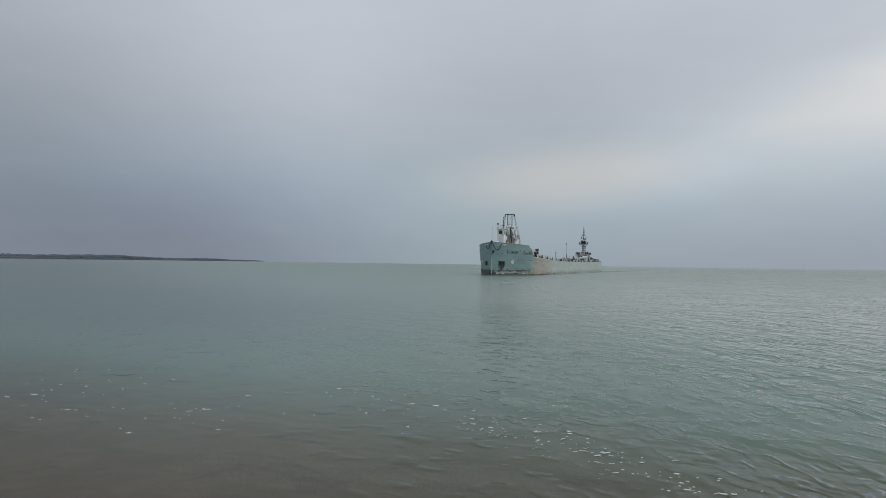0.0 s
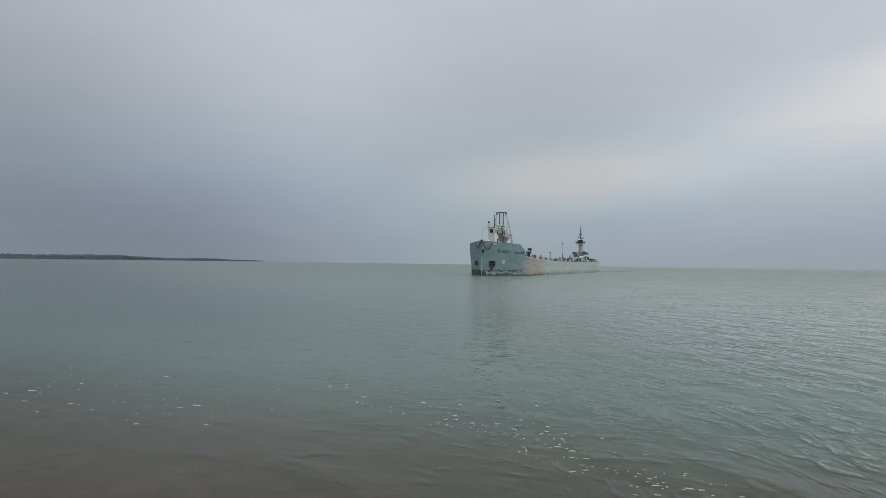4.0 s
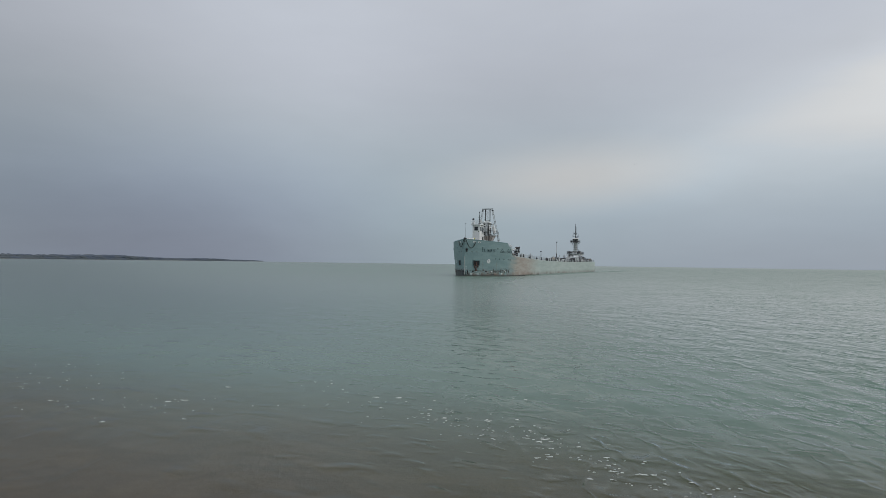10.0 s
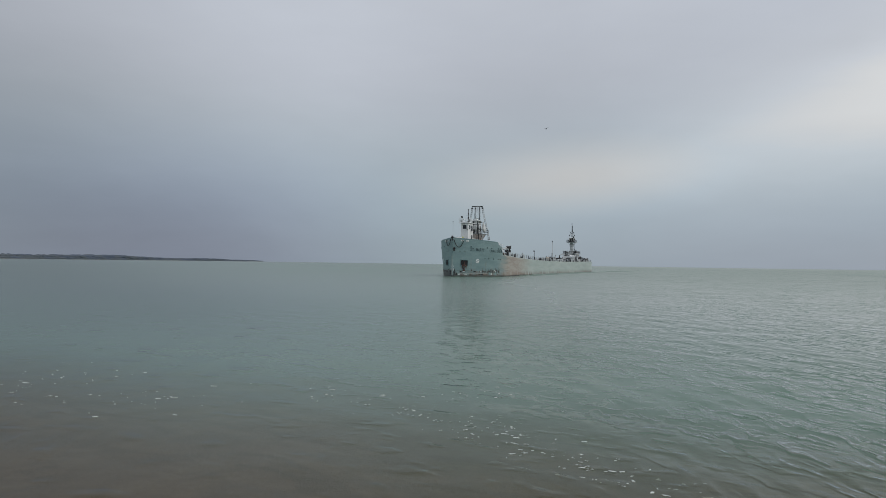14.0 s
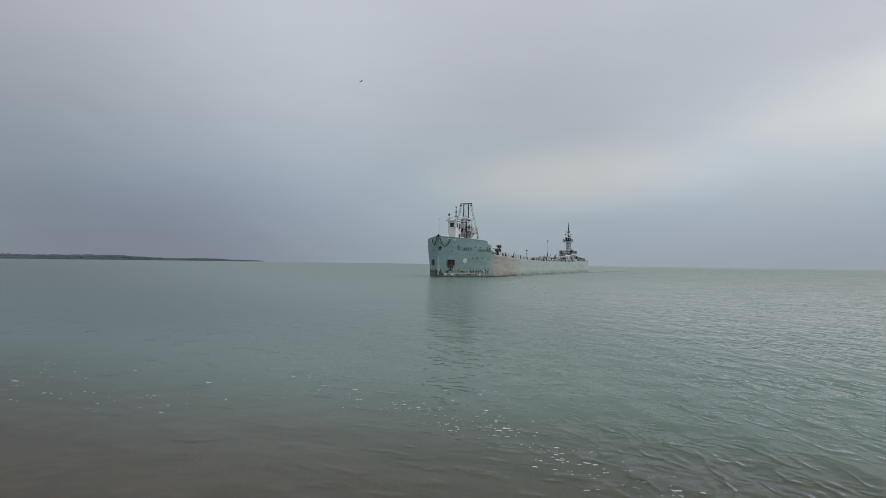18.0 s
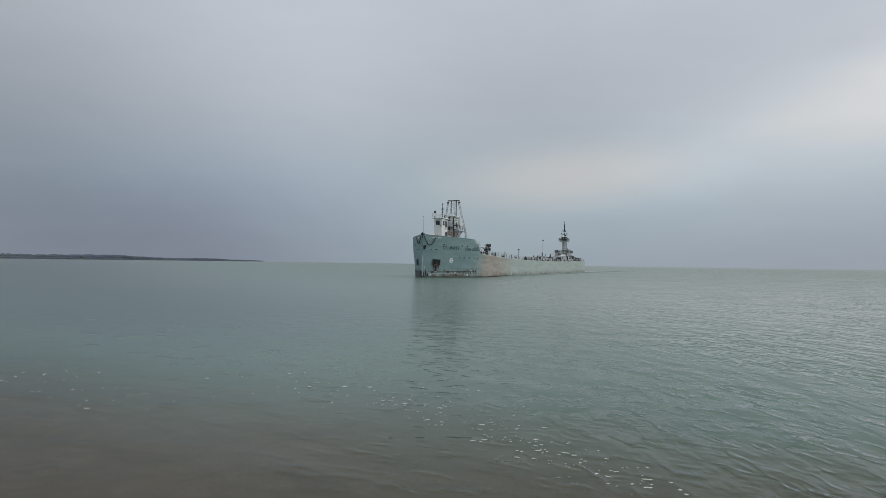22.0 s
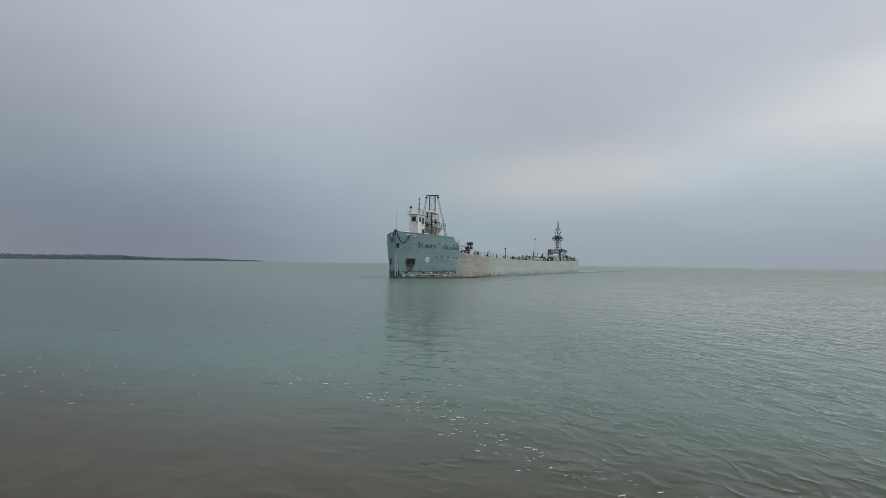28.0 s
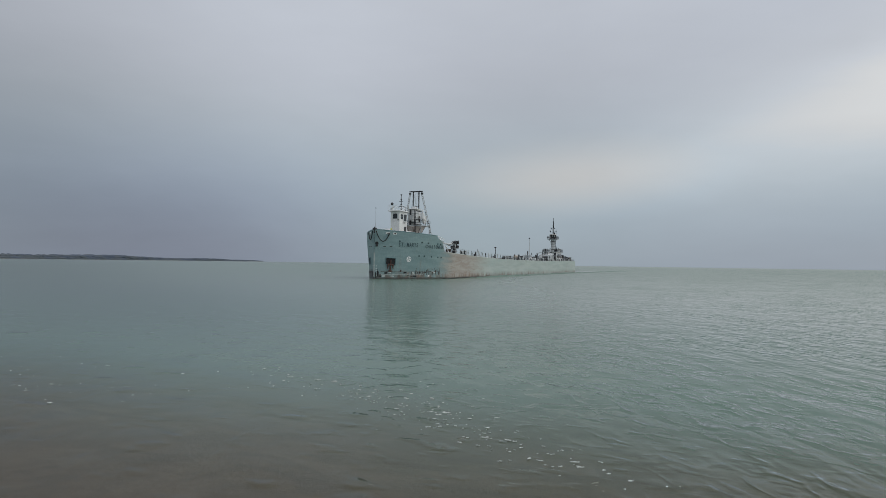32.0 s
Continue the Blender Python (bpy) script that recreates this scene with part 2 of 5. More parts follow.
    see.inputs[0].default_value = (0.74, 0.66, 0.54, 1)
    gloss = n.add("ShaderNodeBsdfGlossy")
    y2 = n.math("MULTIPLY", s.outputs[1], s.outputs[1])
    far = n.math("DIVIDE", y2, n.math("ADD", y2, 34.0 ** 2))
    windy = n.step(lane, 0.0, 0.50)
    open_water = n.step(lane, -0.75, -0.15)
    n.feed(gloss.inputs["Roughness"], n.math("ADD", n.math("ADD", 0.06, n.math("MULTIPLY", windy, 0.15)), n.math("MULTIPLY", far, n.math("ADD", n.math("ADD", 0.08, n.math("MULTIPLY", open_water, 0.11)), n.math("MULTIPLY", windy, 0.16)))))
    n.link(bump.outputs[0], gloss.inputs["Normal"])
    fres = n.add("ShaderNodeFresnel")
    fres.inputs[0].default_value = 1.333
    n.link(bump.outputs[0], fres.inputs["Normal"])
    inner, outer = n.add("ShaderNodeMixShader"), n.add("ShaderNodeMixShader")
    n.link(clear, inner.inputs[0])
    n.link(body.outputs[0], inner.inputs[1])
    n.link(see.outputs[0], inner.inputs[2])
    # sky reflection faded by distance and side, standing in for ripples too small to see
    dull = n.math("MULTIPLY", n.math("DIVIDE", y2, n.math("ADD", y2, 70.0 ** 2)), n.math("ADD", 0.28, n.math("SUBTRACT", n.math("MULTIPLY", open_water, 0.24), n.math("MULTIPLY", windy, 0.13))))
    near = n.math("SUBTRACT", n.math("SUBTRACT", 1.0, dull), n.math("MULTIPLY", windy, 0.09))
    n.link(n.math("MULTIPLY", fres.outputs[0], near), outer.inputs[0])
    n.link(inner.outputs[0], outer.inputs[1])
    n.link(gloss.outputs[0], outer.inputs[2])
    n.link(outer.outputs[0], n.add("ShaderNodeOutputMaterial").inputs[0])
    return m


def foam_material(name="foam_white", tone=(0.72, 0.74, 0.72)):
    m, n = material(name)
    at = n.add("ShaderNodeTexCoord").outputs["Object"]
    a = n.noise(at, 9.0, 4.0, 0.6)
    finish(n, n.mix(a, [v * 0.75 for v in tone], tone), 0.8, 0.0, a, 0.01, 0.2)
    return m


def hazed_leaf_material():
    m, n = material("hazed_foliage")
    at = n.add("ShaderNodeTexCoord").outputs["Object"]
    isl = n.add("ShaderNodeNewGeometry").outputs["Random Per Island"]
    # distance haze is painted into the leaf colour as blue-grey
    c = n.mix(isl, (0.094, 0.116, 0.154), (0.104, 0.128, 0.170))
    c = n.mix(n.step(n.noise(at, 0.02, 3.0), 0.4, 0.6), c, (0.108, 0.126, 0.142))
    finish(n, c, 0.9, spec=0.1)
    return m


HULL = hull_paint()
WHITE = painted("white_paint", (0.80, 0.815, 0.805), 0.06)
GREY = painted("grey_paint", (0.42, 0.46, 0.47), 0.12)
LIGHT_GREY = painted("light_grey_paint", (0.56, 0.59, 0.59), 0.12)
PALE = painted("pale_green_paint", (0.50, 0.56, 0.53), 0.15)
TEAL = painted("teal_paint", (0.14, 0.25, 0.27), 0.1)
DARK = painted("dark_steel", (0.030, 0.033, 0.037), 0.1)
BLACK = painted("black_rubber", (0.014, 0.015, 0.017), 0.0, 0.75)
RUST = painted("rusty_steel", (0.062, 0.047, 0.040), 0.1, 0.8)
ANCHOR = painted("anchor_rust", (0.105, 0.060, 0.050), 0.15, 0.85)
STEM = painted("worn_stem", (0.52, 0.55, 0.53), 0.1, 0.7)
CHALK = painted("chalky_paint", (0.62, 0.565, 0.53), 0.12, 0.7)
DECK = painted("deck_paint", (0.25, 0.22, 0.20), 0.25, 0.75, 0, 0.6)
LETTER = painted("letter_paint", (0.025, 0.062, 0.075), 0.0)
MARK = painted("emblem_white", (0.78, 0.80, 0.79), 0.02)
TAN = painted("tan_paint", (0.50, 0.44, 0.36), 0.12)
YELLOW = painted("yellow_paint", (0.60, 0.62, 0.10), 0.0)
GLASS = glass_dark()
SAND = sand_material()
WATER = water_material()
FOAM = foam_material("foam_white", (0.74, 0.76, 0.73))
WAKE_FOAM_SHEEN = foam_material("wake_foam_sheen", (0.50, 0.54, 0.54))
HAZED_LEAF = hazed_leaf_material()
BANK = painted("bank_grey", (0.185, 0.195, 0.200), 0.0, 0.9, 0, 0.05)
BIRD_GREY = painted("gull_grey", (0.11, 0.115, 0.125), 0.0, 0.8, 0, 4)

# ---------------------------------------------------------------- mesh helpers


def mesh_of(name, bm, mat, smooth=False):
    me = bpy.data.meshes.new(name)
    bmesh.ops.recalc_face_normals(bm, faces=bm.faces)
    bm.to_mesh(me)
    bm.free()
    if mat is not None:
        me.materials.append(mat)
    if smooth:
        me.polygons.foreach_set("use_smooth", [True] * len(me.polygons))
    return me


def part(name, bm, mat, parent=None, label="", smooth=False):
    ob = new(name, mesh_of(name, bm, mat, smooth))
    ob.parent = parent
    if label:
        tagged(ob, label)
    return ob


def box(bm, lo, hi, bevel=0.0, turn=None):
    """A box between two corners, its edges bevelled, turned by a matrix about its centre."""
    c = [(a + b) / 2 for a, b in zip(lo, hi)]
    d = [max(abs(b - a), 1e-4) for a, b in zip(lo, hi)]
    m = Matrix.Translation(c) @ (turn or Matrix.Identity(4)) @ Matrix.Diagonal((*d, 1))
    vs = bmesh.ops.create_cube(bm, size=1.0, matrix=m)["verts"]
    if bevel:
        es = list({e for v in vs for e in v.link_edges})
        bmesh.ops.bevel(bm, geom=es, offset=bevel, segments=1, affect="EDGES")
    return bm


def rod(bm, a, b, r0, r1=None, seg=8):
    """A round bar from a to b, tapering from r0 to r1."""
    a, b = Vector(a), Vector(b)
    r1 = r0 if r1 is None else r1
    d = b - a
    m = Matrix.Translation((a + b) / 2) @ d.to_track_quat("Z", "Y").to_matrix().to_4x4()
    bmesh.ops.create_cone(bm, cap_ends=True, segments=seg, radius1=r0, radius2=max(r1, 1e-4), depth=d.length, matrix=m)
    return bm


def pipe(bm, pts, r, seg=6):
    for a, b in zip(pts, pts[1:]):
        rod(bm, a, b, r, r, seg)
    return bm


def ball(bm, at, r, squash=(1, 1, 1), sub=2):
    m = Matrix.Translation(at) @ Matrix.Diagonal((*[r * q for q in squash], 1))
    bmesh.ops.create_icosphere(bm, subdivisions=sub, radius=1.0, matrix=m)
    return bm


def B():
    return bmesh.new()


def empty(name, label, category, group="", kind=""):
    return tagged(new(name), label, category, group, kind)


# ---------------------------------------------------------------- ground and water


def smooth(x, a, b):
    t = min(1.0, max(0.0, (x - a) / (b - a)))
    return t * t * (3 - 2 * t)


def graded(inner, step, outer, grow):
    """Coordinates in even steps out to inner, then in growing steps out to outer."""
    side, x, d = [], inner, step
    while x < outer:
        d *= grow
        x += d
        side.append(min(x, outer))
    n = round(2 * inner / step)
    return np.array([-v for v in reversed(side)] + [-inner + i * step for i in range(n + 1)] + side)


def sheet(name, xs, ys, height, mat, label, category):
    X, Y = np.meshgrid(xs, ys)
    Z = height(X, Y)
    co = np.stack([X, Y, Z], -1).reshape(-1, 3).astype(np.float32)
    nx, ny = len(xs), len(ys)
    i = (np.arange(ny - 1)[:, None] * nx + np.arange(nx - 1)[None, :]).reshape(-1)
    quads = np.stack([i, i + 1, i + nx + 1, i + nx], -1).astype(np.int32)
    me = bpy.data.meshes.new(name)
    me.vertices.add(len(co))
    me.vertices.foreach_set("co", co.reshape(-1))
    me.loops.add(quads.size)
    me.loops.foreach_set("vertex_index", quads.reshape(-1))
    me.polygons.add(len(quads))
    me.polygons.foreach_set("loop_start", np.arange(0, quads.size, 4, dtype=np.int32))
    me.polygons.foreach_set("use_smooth", np.ones(len(quads), dtype=bool))
    me.update(calc_edges=True)
    me.materials.append(mat)
    return tagged(new(name, me), label, category, kind="structure")


def bed_height(X, Y):
    q = SHORE_ACROSS * X + SHORE_OUT * Y
    deep = -SHORE_SLOPE * (q - SHORE_LINE)
    deep = np.maximum(deep, -7.0 - 0.0 * q)
    land = np.minimum(0.42 * (SHORE_LINE - q), 1.05 + 0.02 * (SHORE_LINE - q))
    bars = 0.035 * np.sin(q * 2.3 + 0.6 * np.sin(X * 0.35)) + 0.02 * np.sin(X * 1.1 + q * 0.7)
    return np.where(q > SHORE_LINE, deep, np.minimum(land, 3.0)) + bars


sheet("ground", graded(30, 0.5, 4800, 1.16), graded(30, 0.5, 4800, 1.16), bed_height, SAND,
      "brown sandy beach sloping under shallow lake water", "ground")

WAVE_TRAINS = []
_rng = np.random.RandomState(5)
for _ in range(30):
    length = 0.9 * 2.3 ** _rng.uniform(0, 1.6)
    turn = radians(_rng.normal(-58, 44))
    WAVE_TRAINS.append((length, turn, _rng.uniform(0, 6.28), 0.0022 * length ** 0.5 * _rng.uniform(0.5, 1.2)))


def wave_height(X, Y):
    """Short crossing wavelets in groups, sharper at the crest, dying out with distance."""
    Z = np.zeros_like(X)
    reach = np.clip(1.0 - (np.hypot(X, Y + 8) - 15) / 18, 0, 1)
    for i, (length, turn, phase, size) in enumerate(WAVE_TRAINS):
        k = 6.283 / length
        u = (X * math.sin(-turn) + Y * math.cos(turn)) * k + phase
        wave = np.sin(u + 0.5 * np.sin(X * 0.21 + Y * 0.13 + phase))
        group = 0.55 + 0.45 * np.sin(0.31 * X * math.cos(phase) + 0.31 * Y * math.sin(phase) + i)
        Z += size * group * (wave + 0.18 * wave * wave)
    return Z * reach


WATER_HOME = (14.0, 26.0)           # centre of the finely waved stretch
water = sheet("water", graded(34, 0.18, 4900, 1.13), graded(40, 0.18, 4900, 1.13), wave_height, WATER,
              "grey-green lake water with small wind ripples", "water")

# ---------------------------------------------------------------- far shore
shore_rng = random.Random(11)


def shore_point(y):
    """The coast runs away from the viewer on the far side of the bay."""
    x = -830 - 0.077 * (y - 1100) + 14 * math.sin(y * 0.006) + 6 * math.sin(y * 0.021)
    return x, y


def shore_crest(y):
    return (13.4 - 3.4 * smooth(y, 1400, 2500) - 4.2 * smooth(y, 2750, 3180)) * (0.86 + 0.14 * math.sin(y * 0.0083 + 1))


bm = B()
rows = []
for k in range(90):
    y = 420 + k * 31
    x, _ = shore_point(y)
    h = 5.0 - 3.6 * smooth(y, 1500, 3000)
    rows.append([bm.verts.new((x + 5, y, -1.0)), bm.verts.new((x, y, 0.5)), bm.verts.new((x - 10, y, h)), bm.verts.new((x - 240, y + 20, h + 0.8)), bm.verts.new((x - 250, y + 20, -1.0))])
for a, b in zip(rows, rows[1:]):
    for i in range(4):
        bm.faces.new((a[i], a[i + 1], b[i + 1], b[i]))
far_bank = part("far_shore", bm, BANK)
FAR = Matrix.Diagonal((1.4, 1.4, 1.4, 1))
far_bank.data.transform(FAR)
tagged(far_bank, "low pale grey bank of the far coast", "shore", kind="structure")


def lump():
    """Corners and faces of one small rough clump."""
    bm = B()
    bmesh.ops.create_icosphere(bm, subdivisions=1, radius=1.0)
    v = [tuple(q.co) for q in bm.verts]
    f = [[q.index for q in face.verts] for face in bm.faces]
    bm.free()
    return v, f


LUMP_V, LUMP_F = lump()
LUMP_V = np.array(LUMP_V)
tree_v, tree_f = [], []


def add_lump(at, size, turn):
    c, s = math.cos(turn), math.sin(turn)
    v = LUMP_V * (1 + 0.22 * np.array([[noise.noise(Vector(q) * 1.7 + Vector(at))] for q in LUMP_V])) * np.array(size)
    v = np.stack([v[:, 0] * c - v[:, 1] * s, v[:, 0] * s + v[:, 1] * c, v[:, 2]], -1) + np.array(at)
    tree_v.append(v)
    tree_f.extend([[i + add_lump.count for i in f] for f in LUMP_F])
    add_lump.count += len(v)


add_lump.count = 0
y = 430.0
while y < 3190:
    x, _ = shore_point(y)
    crest = shore_crest(y)
    add_lump((x - 4, y, 1.8), (5.0, 8.0, crest * 0.36), 0.0)
    for lane in range(3):
        if shore_rng.random() < 0.03:
            continue
        h = crest * shore_rng.uniform(0.93, 1.0) * (0.82 + 0.09 * lane)
        r = max(2.2, h * shore_rng.uniform(0.45, 0.68))
        px, py = x - 9 - lane * 14 + shore_rng.uniform(-5, 5), y + shore_rng.uniform(-4, 4)
        add_lump((px, py, h * 0.3 + 0.8), (0.35, 0.35, h * 0.45), 0.0)
        for _ in range(5):
            ox, oy, oz = (shore_rng.uniform(-0.6, 0.6) * r for _ in range(3))
            add_lump((px + ox, py + oy, max(1.8, h * 0.66 + 0.5 * oz)), (r * shore_rng.uniform(0.6, 1), r * shore_rng.uniform(0.6, 1.0), h * 0.34 * shore_rng.uniform(0.7, 1.1)), shore_rng.random() * 3)
    y += 3.6 + y * 0.0014
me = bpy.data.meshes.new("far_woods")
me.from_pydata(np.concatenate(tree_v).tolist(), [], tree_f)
me.materials.append(HAZED_LEAF)
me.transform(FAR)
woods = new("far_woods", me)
tagged(woods, "distant treeline on the low coast, blue-grey haze in its colour", "trees", kind="stuff")

# ---------------------------------------------------------------- the barge
# its space: x forward from the stem, y to port, z up from the waterline
BEAM, FULL, STERN, NOTCH, WING = 8.53, 22.0, 150.0, 127.0, 5.6
FORE_END = 11.4                     # after end of the raised forecastle


def half(s, z=6.0):
    """Half breadth of the hull s metres behind the stem."""
    p = BEAM * (1 - max(0.0, 1 - s / FULL) ** 2.87)
    low = BEAM * (1 - max(0.0, 1 - s / (FULL + 3.2)) ** 2.7)
    t = smooth(z, 0.0, 8.0)
    return low + (p - low) * t


def main_edge(s):
    """Height of the main deck's edge: the sheer of the hull."""
    return 3.93 + 1.75 * max(0.0, 1 - s / 66) ** 2.2 + 0.55 * smooth(s, 88, 150)


def top_edge(s):
    if s <= FORE_END:
        return 8.92 - 0.72 * (s / FORE_END) ** 0.8
    if s <= 11.8:
        return 8.2 - 0.62 * (s - FORE_END) / 0.4
    if s <= 13.1:
        return 7.58 - 0.42 * (s - 11.8) / 1.3
    if s <= 14.6:
        t = (s - 13.1) / 1.5
        return 7.16 + (main_edge(14.6) + 0.12 - 7.16) * (1 - (1 - t) ** 2.2)
    return main_edge(s) + 0.12


barge = empty("barge", "long faded blue-green cargo barge with a raised bow, under way", "ship")
tug = empty("tug", "white pusher tug with tall tower wheelhouse behind the barge", "ship")

STATIONS = [0, 0.12, 0.35, 0.7, 1.1, 1.6, 2.2, 2.9, 3.7, 4.6, 5.6, 6.8, 8, 9.2, 10.4, 11.4, 11.6, 11.8, 12.4, 13.1, 13.3, 13.6, 13.9, 14.2, 14.6, 15.2, 16.5, 18, 20, 22, 24, 27, 31, 36, 42, 50, 58, 66, 76, 88, 100, 112, 120, 127, 134, 142, 149.4, 150]


def build_hull():
    bm = B()
    levels = [0.0, 0.18, 0.3, 0.4, 0.5, 0.6, 0.7, 0.8, 0.9, 1.0]
    for side in (1, -1):
        cols = []
        for s in STATIONS:
            top, col = top_edge(s), []
            for f in levels:
                z = -3.2 + (top + 3.2) * f
                p = half(s, z)
                if z < -1.5:
                    p *= 0.9
                lean = 0.10 * (1 - (z + 3.2) / 12) if s < 0.2 else 0.0
                p = 0.06 if s == 0 else p
                if s >= 149.9:
                    p -= 0.25
                col.append(bm.verts.new((-s - lean, side * p, z)))
            cols.append(col)
        for a, b in zip(cols, cols[1:]):
            for i in range(len(levels) - 1):
                bm.faces.new((a[i], b[i], b[i + 1], a[i + 1]))
        # stern face of the wing and its inner wall along the notch
        last = cols[-1]
        inner = [bm.verts.new((-STERN, side * WING, v.co.z)) for v in last]
        fore = [bm.verts.new((-NOTCH, side * WING, v.co.z)) for v in last]
        for i in range(len(levels) - 1):
            bm.faces.new((last[i], inner[i], inner[i + 1], last[i + 1]))
            bm.faces.new((inner[i], fore[i], fore[i + 1], inner[i + 1]))
        if side == 1:
            keep = fore
        else:
            for i in range(len(levels) - 1):
                bm.faces.new((keep[i], fore[i], fore[i + 1], keep[i + 1]))
    bmesh.ops.remove_doubles(bm, verts=bm.verts, dist=0.002)
    ob = part("hull", bm, HULL, barge, "faded blue-green bow, tan scoured stretch and pale grey-green side", smooth=True)
    k = ob.modifiers.new("plate", "SOLIDIFY")
    k.thickness, k.offset = 0.12, 0.0
    e = ob.modifiers.new("edges", "EDGE_SPLIT")
    e.split_angle = radians(50)
    return ob


hull = build_hull()


def strip_deck(s0, s1, level, inset, n=24, inner=0.0):
    """A deck plate between two stations, its edge on the hull."""
    bm = B()
    for side in (1, -1) if inner else (0,):
        rows = []
        for i in range(n + 1):
            s = s0 + (s1 - s0) * i / n
            p = max(0.05, half(s) - inset)
            z = level(s)
            if side:
                rows.append([(s, side * inner, z), (s, side * p, z)])
            else:
                rows.append([(s, -p, z), (s, 0, z + 0.12), (s, p, z)])
        vs = [[bm.verts.new((-a, b, c)) for a, b, c in r] for r in rows]
        low = [[bm.verts.new((-a, b, c - 0.15)) for a, b, c in r] for r in rows]
        for k in range(n):
            for i in range(len(vs[0]) - 1):
                bm.faces.new((vs[k][i], vs[k + 1][i], vs[k + 1][i + 1], vs[k][i + 1]))
                bm.faces.new((low[k][i], low[k][i + 1], low[k + 1][i + 1], low[k + 1][i]))
    return bm


part("forecastle_deck", strip_deck(0.3, FORE_END + 0.5, lambda s: 7.25, 0.10), DECK, barge, "worn brown steel deck")
part("main_deck", strip_deck(FORE_END, NOTCH, main_edge, 0.10, 60), DECK, barge, "worn brown steel deck")
part("after_deck", strip_deck(NOTCH, STERN - 0.2, main_edge, 0.10, 10, inner=WING + 0.08), DECK, barge, "worn brown steel deck")
bm = B()
w = half(FORE_END) - 0.12
box(bm, (-FORE_END - 0.6, -w, 4.4), (-FORE_END - 0.45, w, 7.24), 0.02)
bulkhead = part("forecastle_bulkhead", bm, WHITE, barge, "white steel bulkhead")
for y in (-4.5, 4.5):
    part("door", box(B(), (-FORE_END - 0.68, y - 0.4, 5.62), (-FORE_END - 0.6, y + 0.4, 7.1), 0.02), GREY, bulkhead)


def rim(s0, s1, n, height, r, mat, name, label=""):
    for side in (1, -1):
        bm = B()
        pts = []
        for i in range(n + 1):
            s = s0 + (s1 - s0) * i / n
            pts.append((-s, side * (half(s, height(s)) + 0.01), height(s)))
        pipe(bm, pts, r, 6)
        part(name, bm, mat, barge, label)


rim(0.05, FORE_END, 26, lambda s: top_edge(s), 0.10, TEAL, "bulwark_cap", "dark blue-green bulwark cap")
rim(15.2, 149.6, 60, lambda s: top_edge(s), 0.07, PALE, "deck_edge_bar", "pale deck edge bar")
rim(0.6, 13.4, 26, lambda s: 7.25 - 0.1 * s / 13, 0.035, TEAL, "knuckle")


def on_hull(s, z, proud=0.0, side=1):
    """The pose of a flat piece on the shell: x aft-to-fore along it as read from outside, y up, z outwards."""
    e = 0.15
    p, q = half(s, z), half(s + e, z)
    tangent = Vector((-e, side * (q - p), 0)).normalized()
    up = Vector((0, side * (half(s, z + 0.2) - half(s, z - 0.2)), 0.4)).normalized()
    out = (tangent.cross(up) if side == 1 else up.cross(tangent)).normalized()
    out = out if out.y * side > 0 else -out
    along = up.cross(out).normalized()
    m = Matrix((along, up, out)).transposed().to_4x4()
    base = Vector((-s, side * p, z))
    return Matrix.Translation(base + out * (0.06 + proud)) @ m


def letters(word, s0, s1, z, height, side=1):
    """Painted capitals along the shell, a mesh for each letter."""
    span = s1 - s0
    widths = [0.55 if ch in ".I' " else 1.25 if ch == "M" else 1.0 for ch in word]
    total, run = sum(widths), 0.0
    for ch, wd in zip(word, widths):
        at = run + wd / 2
        run += wd
        if ch == " ":
            continue
        s = s0 + span * at / total
        s = s if side == 1 else s0 + span * (1 - at / total)
        curve = bpy.data.curves.new("letter", "FONT")
        curve.body, curve.size, curve.extrude, curve.offset = ch, height * 1.36, 0.012, 0.014
        curve.align_x = "CENTER"
        tmp = bpy.data.objects.new("letter", curve)
        me = bpy.data.meshes.new_from_object(tmp)
        bpy.data.objects.remove(tmp)
        bpy.data.curves.remove(curve)
        me.name = "letter"
        me.materials.clear()
        me.materials.append(LETTER)
        ob = new("letter", me)
        ob.parent = barge
        arc = math.hypot(1, (half(s + 0.2, z) - half(s - 0.2, z)) / 0.4)
        stretch = span / total * arc * (0.78 if ch == "M" else 0.9) / (height * 0.95)
        ob.matrix_local = on_hull(s, z, 0.02, side) @ Matrix.Diagonal((min(1.3, max(0.6, stretch)), 1, 1, 1)) @ Matrix.Translation((0, -height / 2, 0))


letters("ST. MARYS", 3.35, 6.9, 6.24, 0.78)
letters("CHALLENGER", 8.45, 13.55, 6.04, 0.66)


def stuck(name, s, z, bm, mat, label="", proud=0.0, side=1, parent=None):
    ob = part(name, bm, mat, barge if parent is None else parent, label)
    ob.matrix_local = on_hull(s, z, proud, side)
    return ob


def disc(r, thick, seg=20):
    bm = B()
    rod(bm, (0, 0, -0.05), (0, 0, thick), r, r, seg)
    return bm


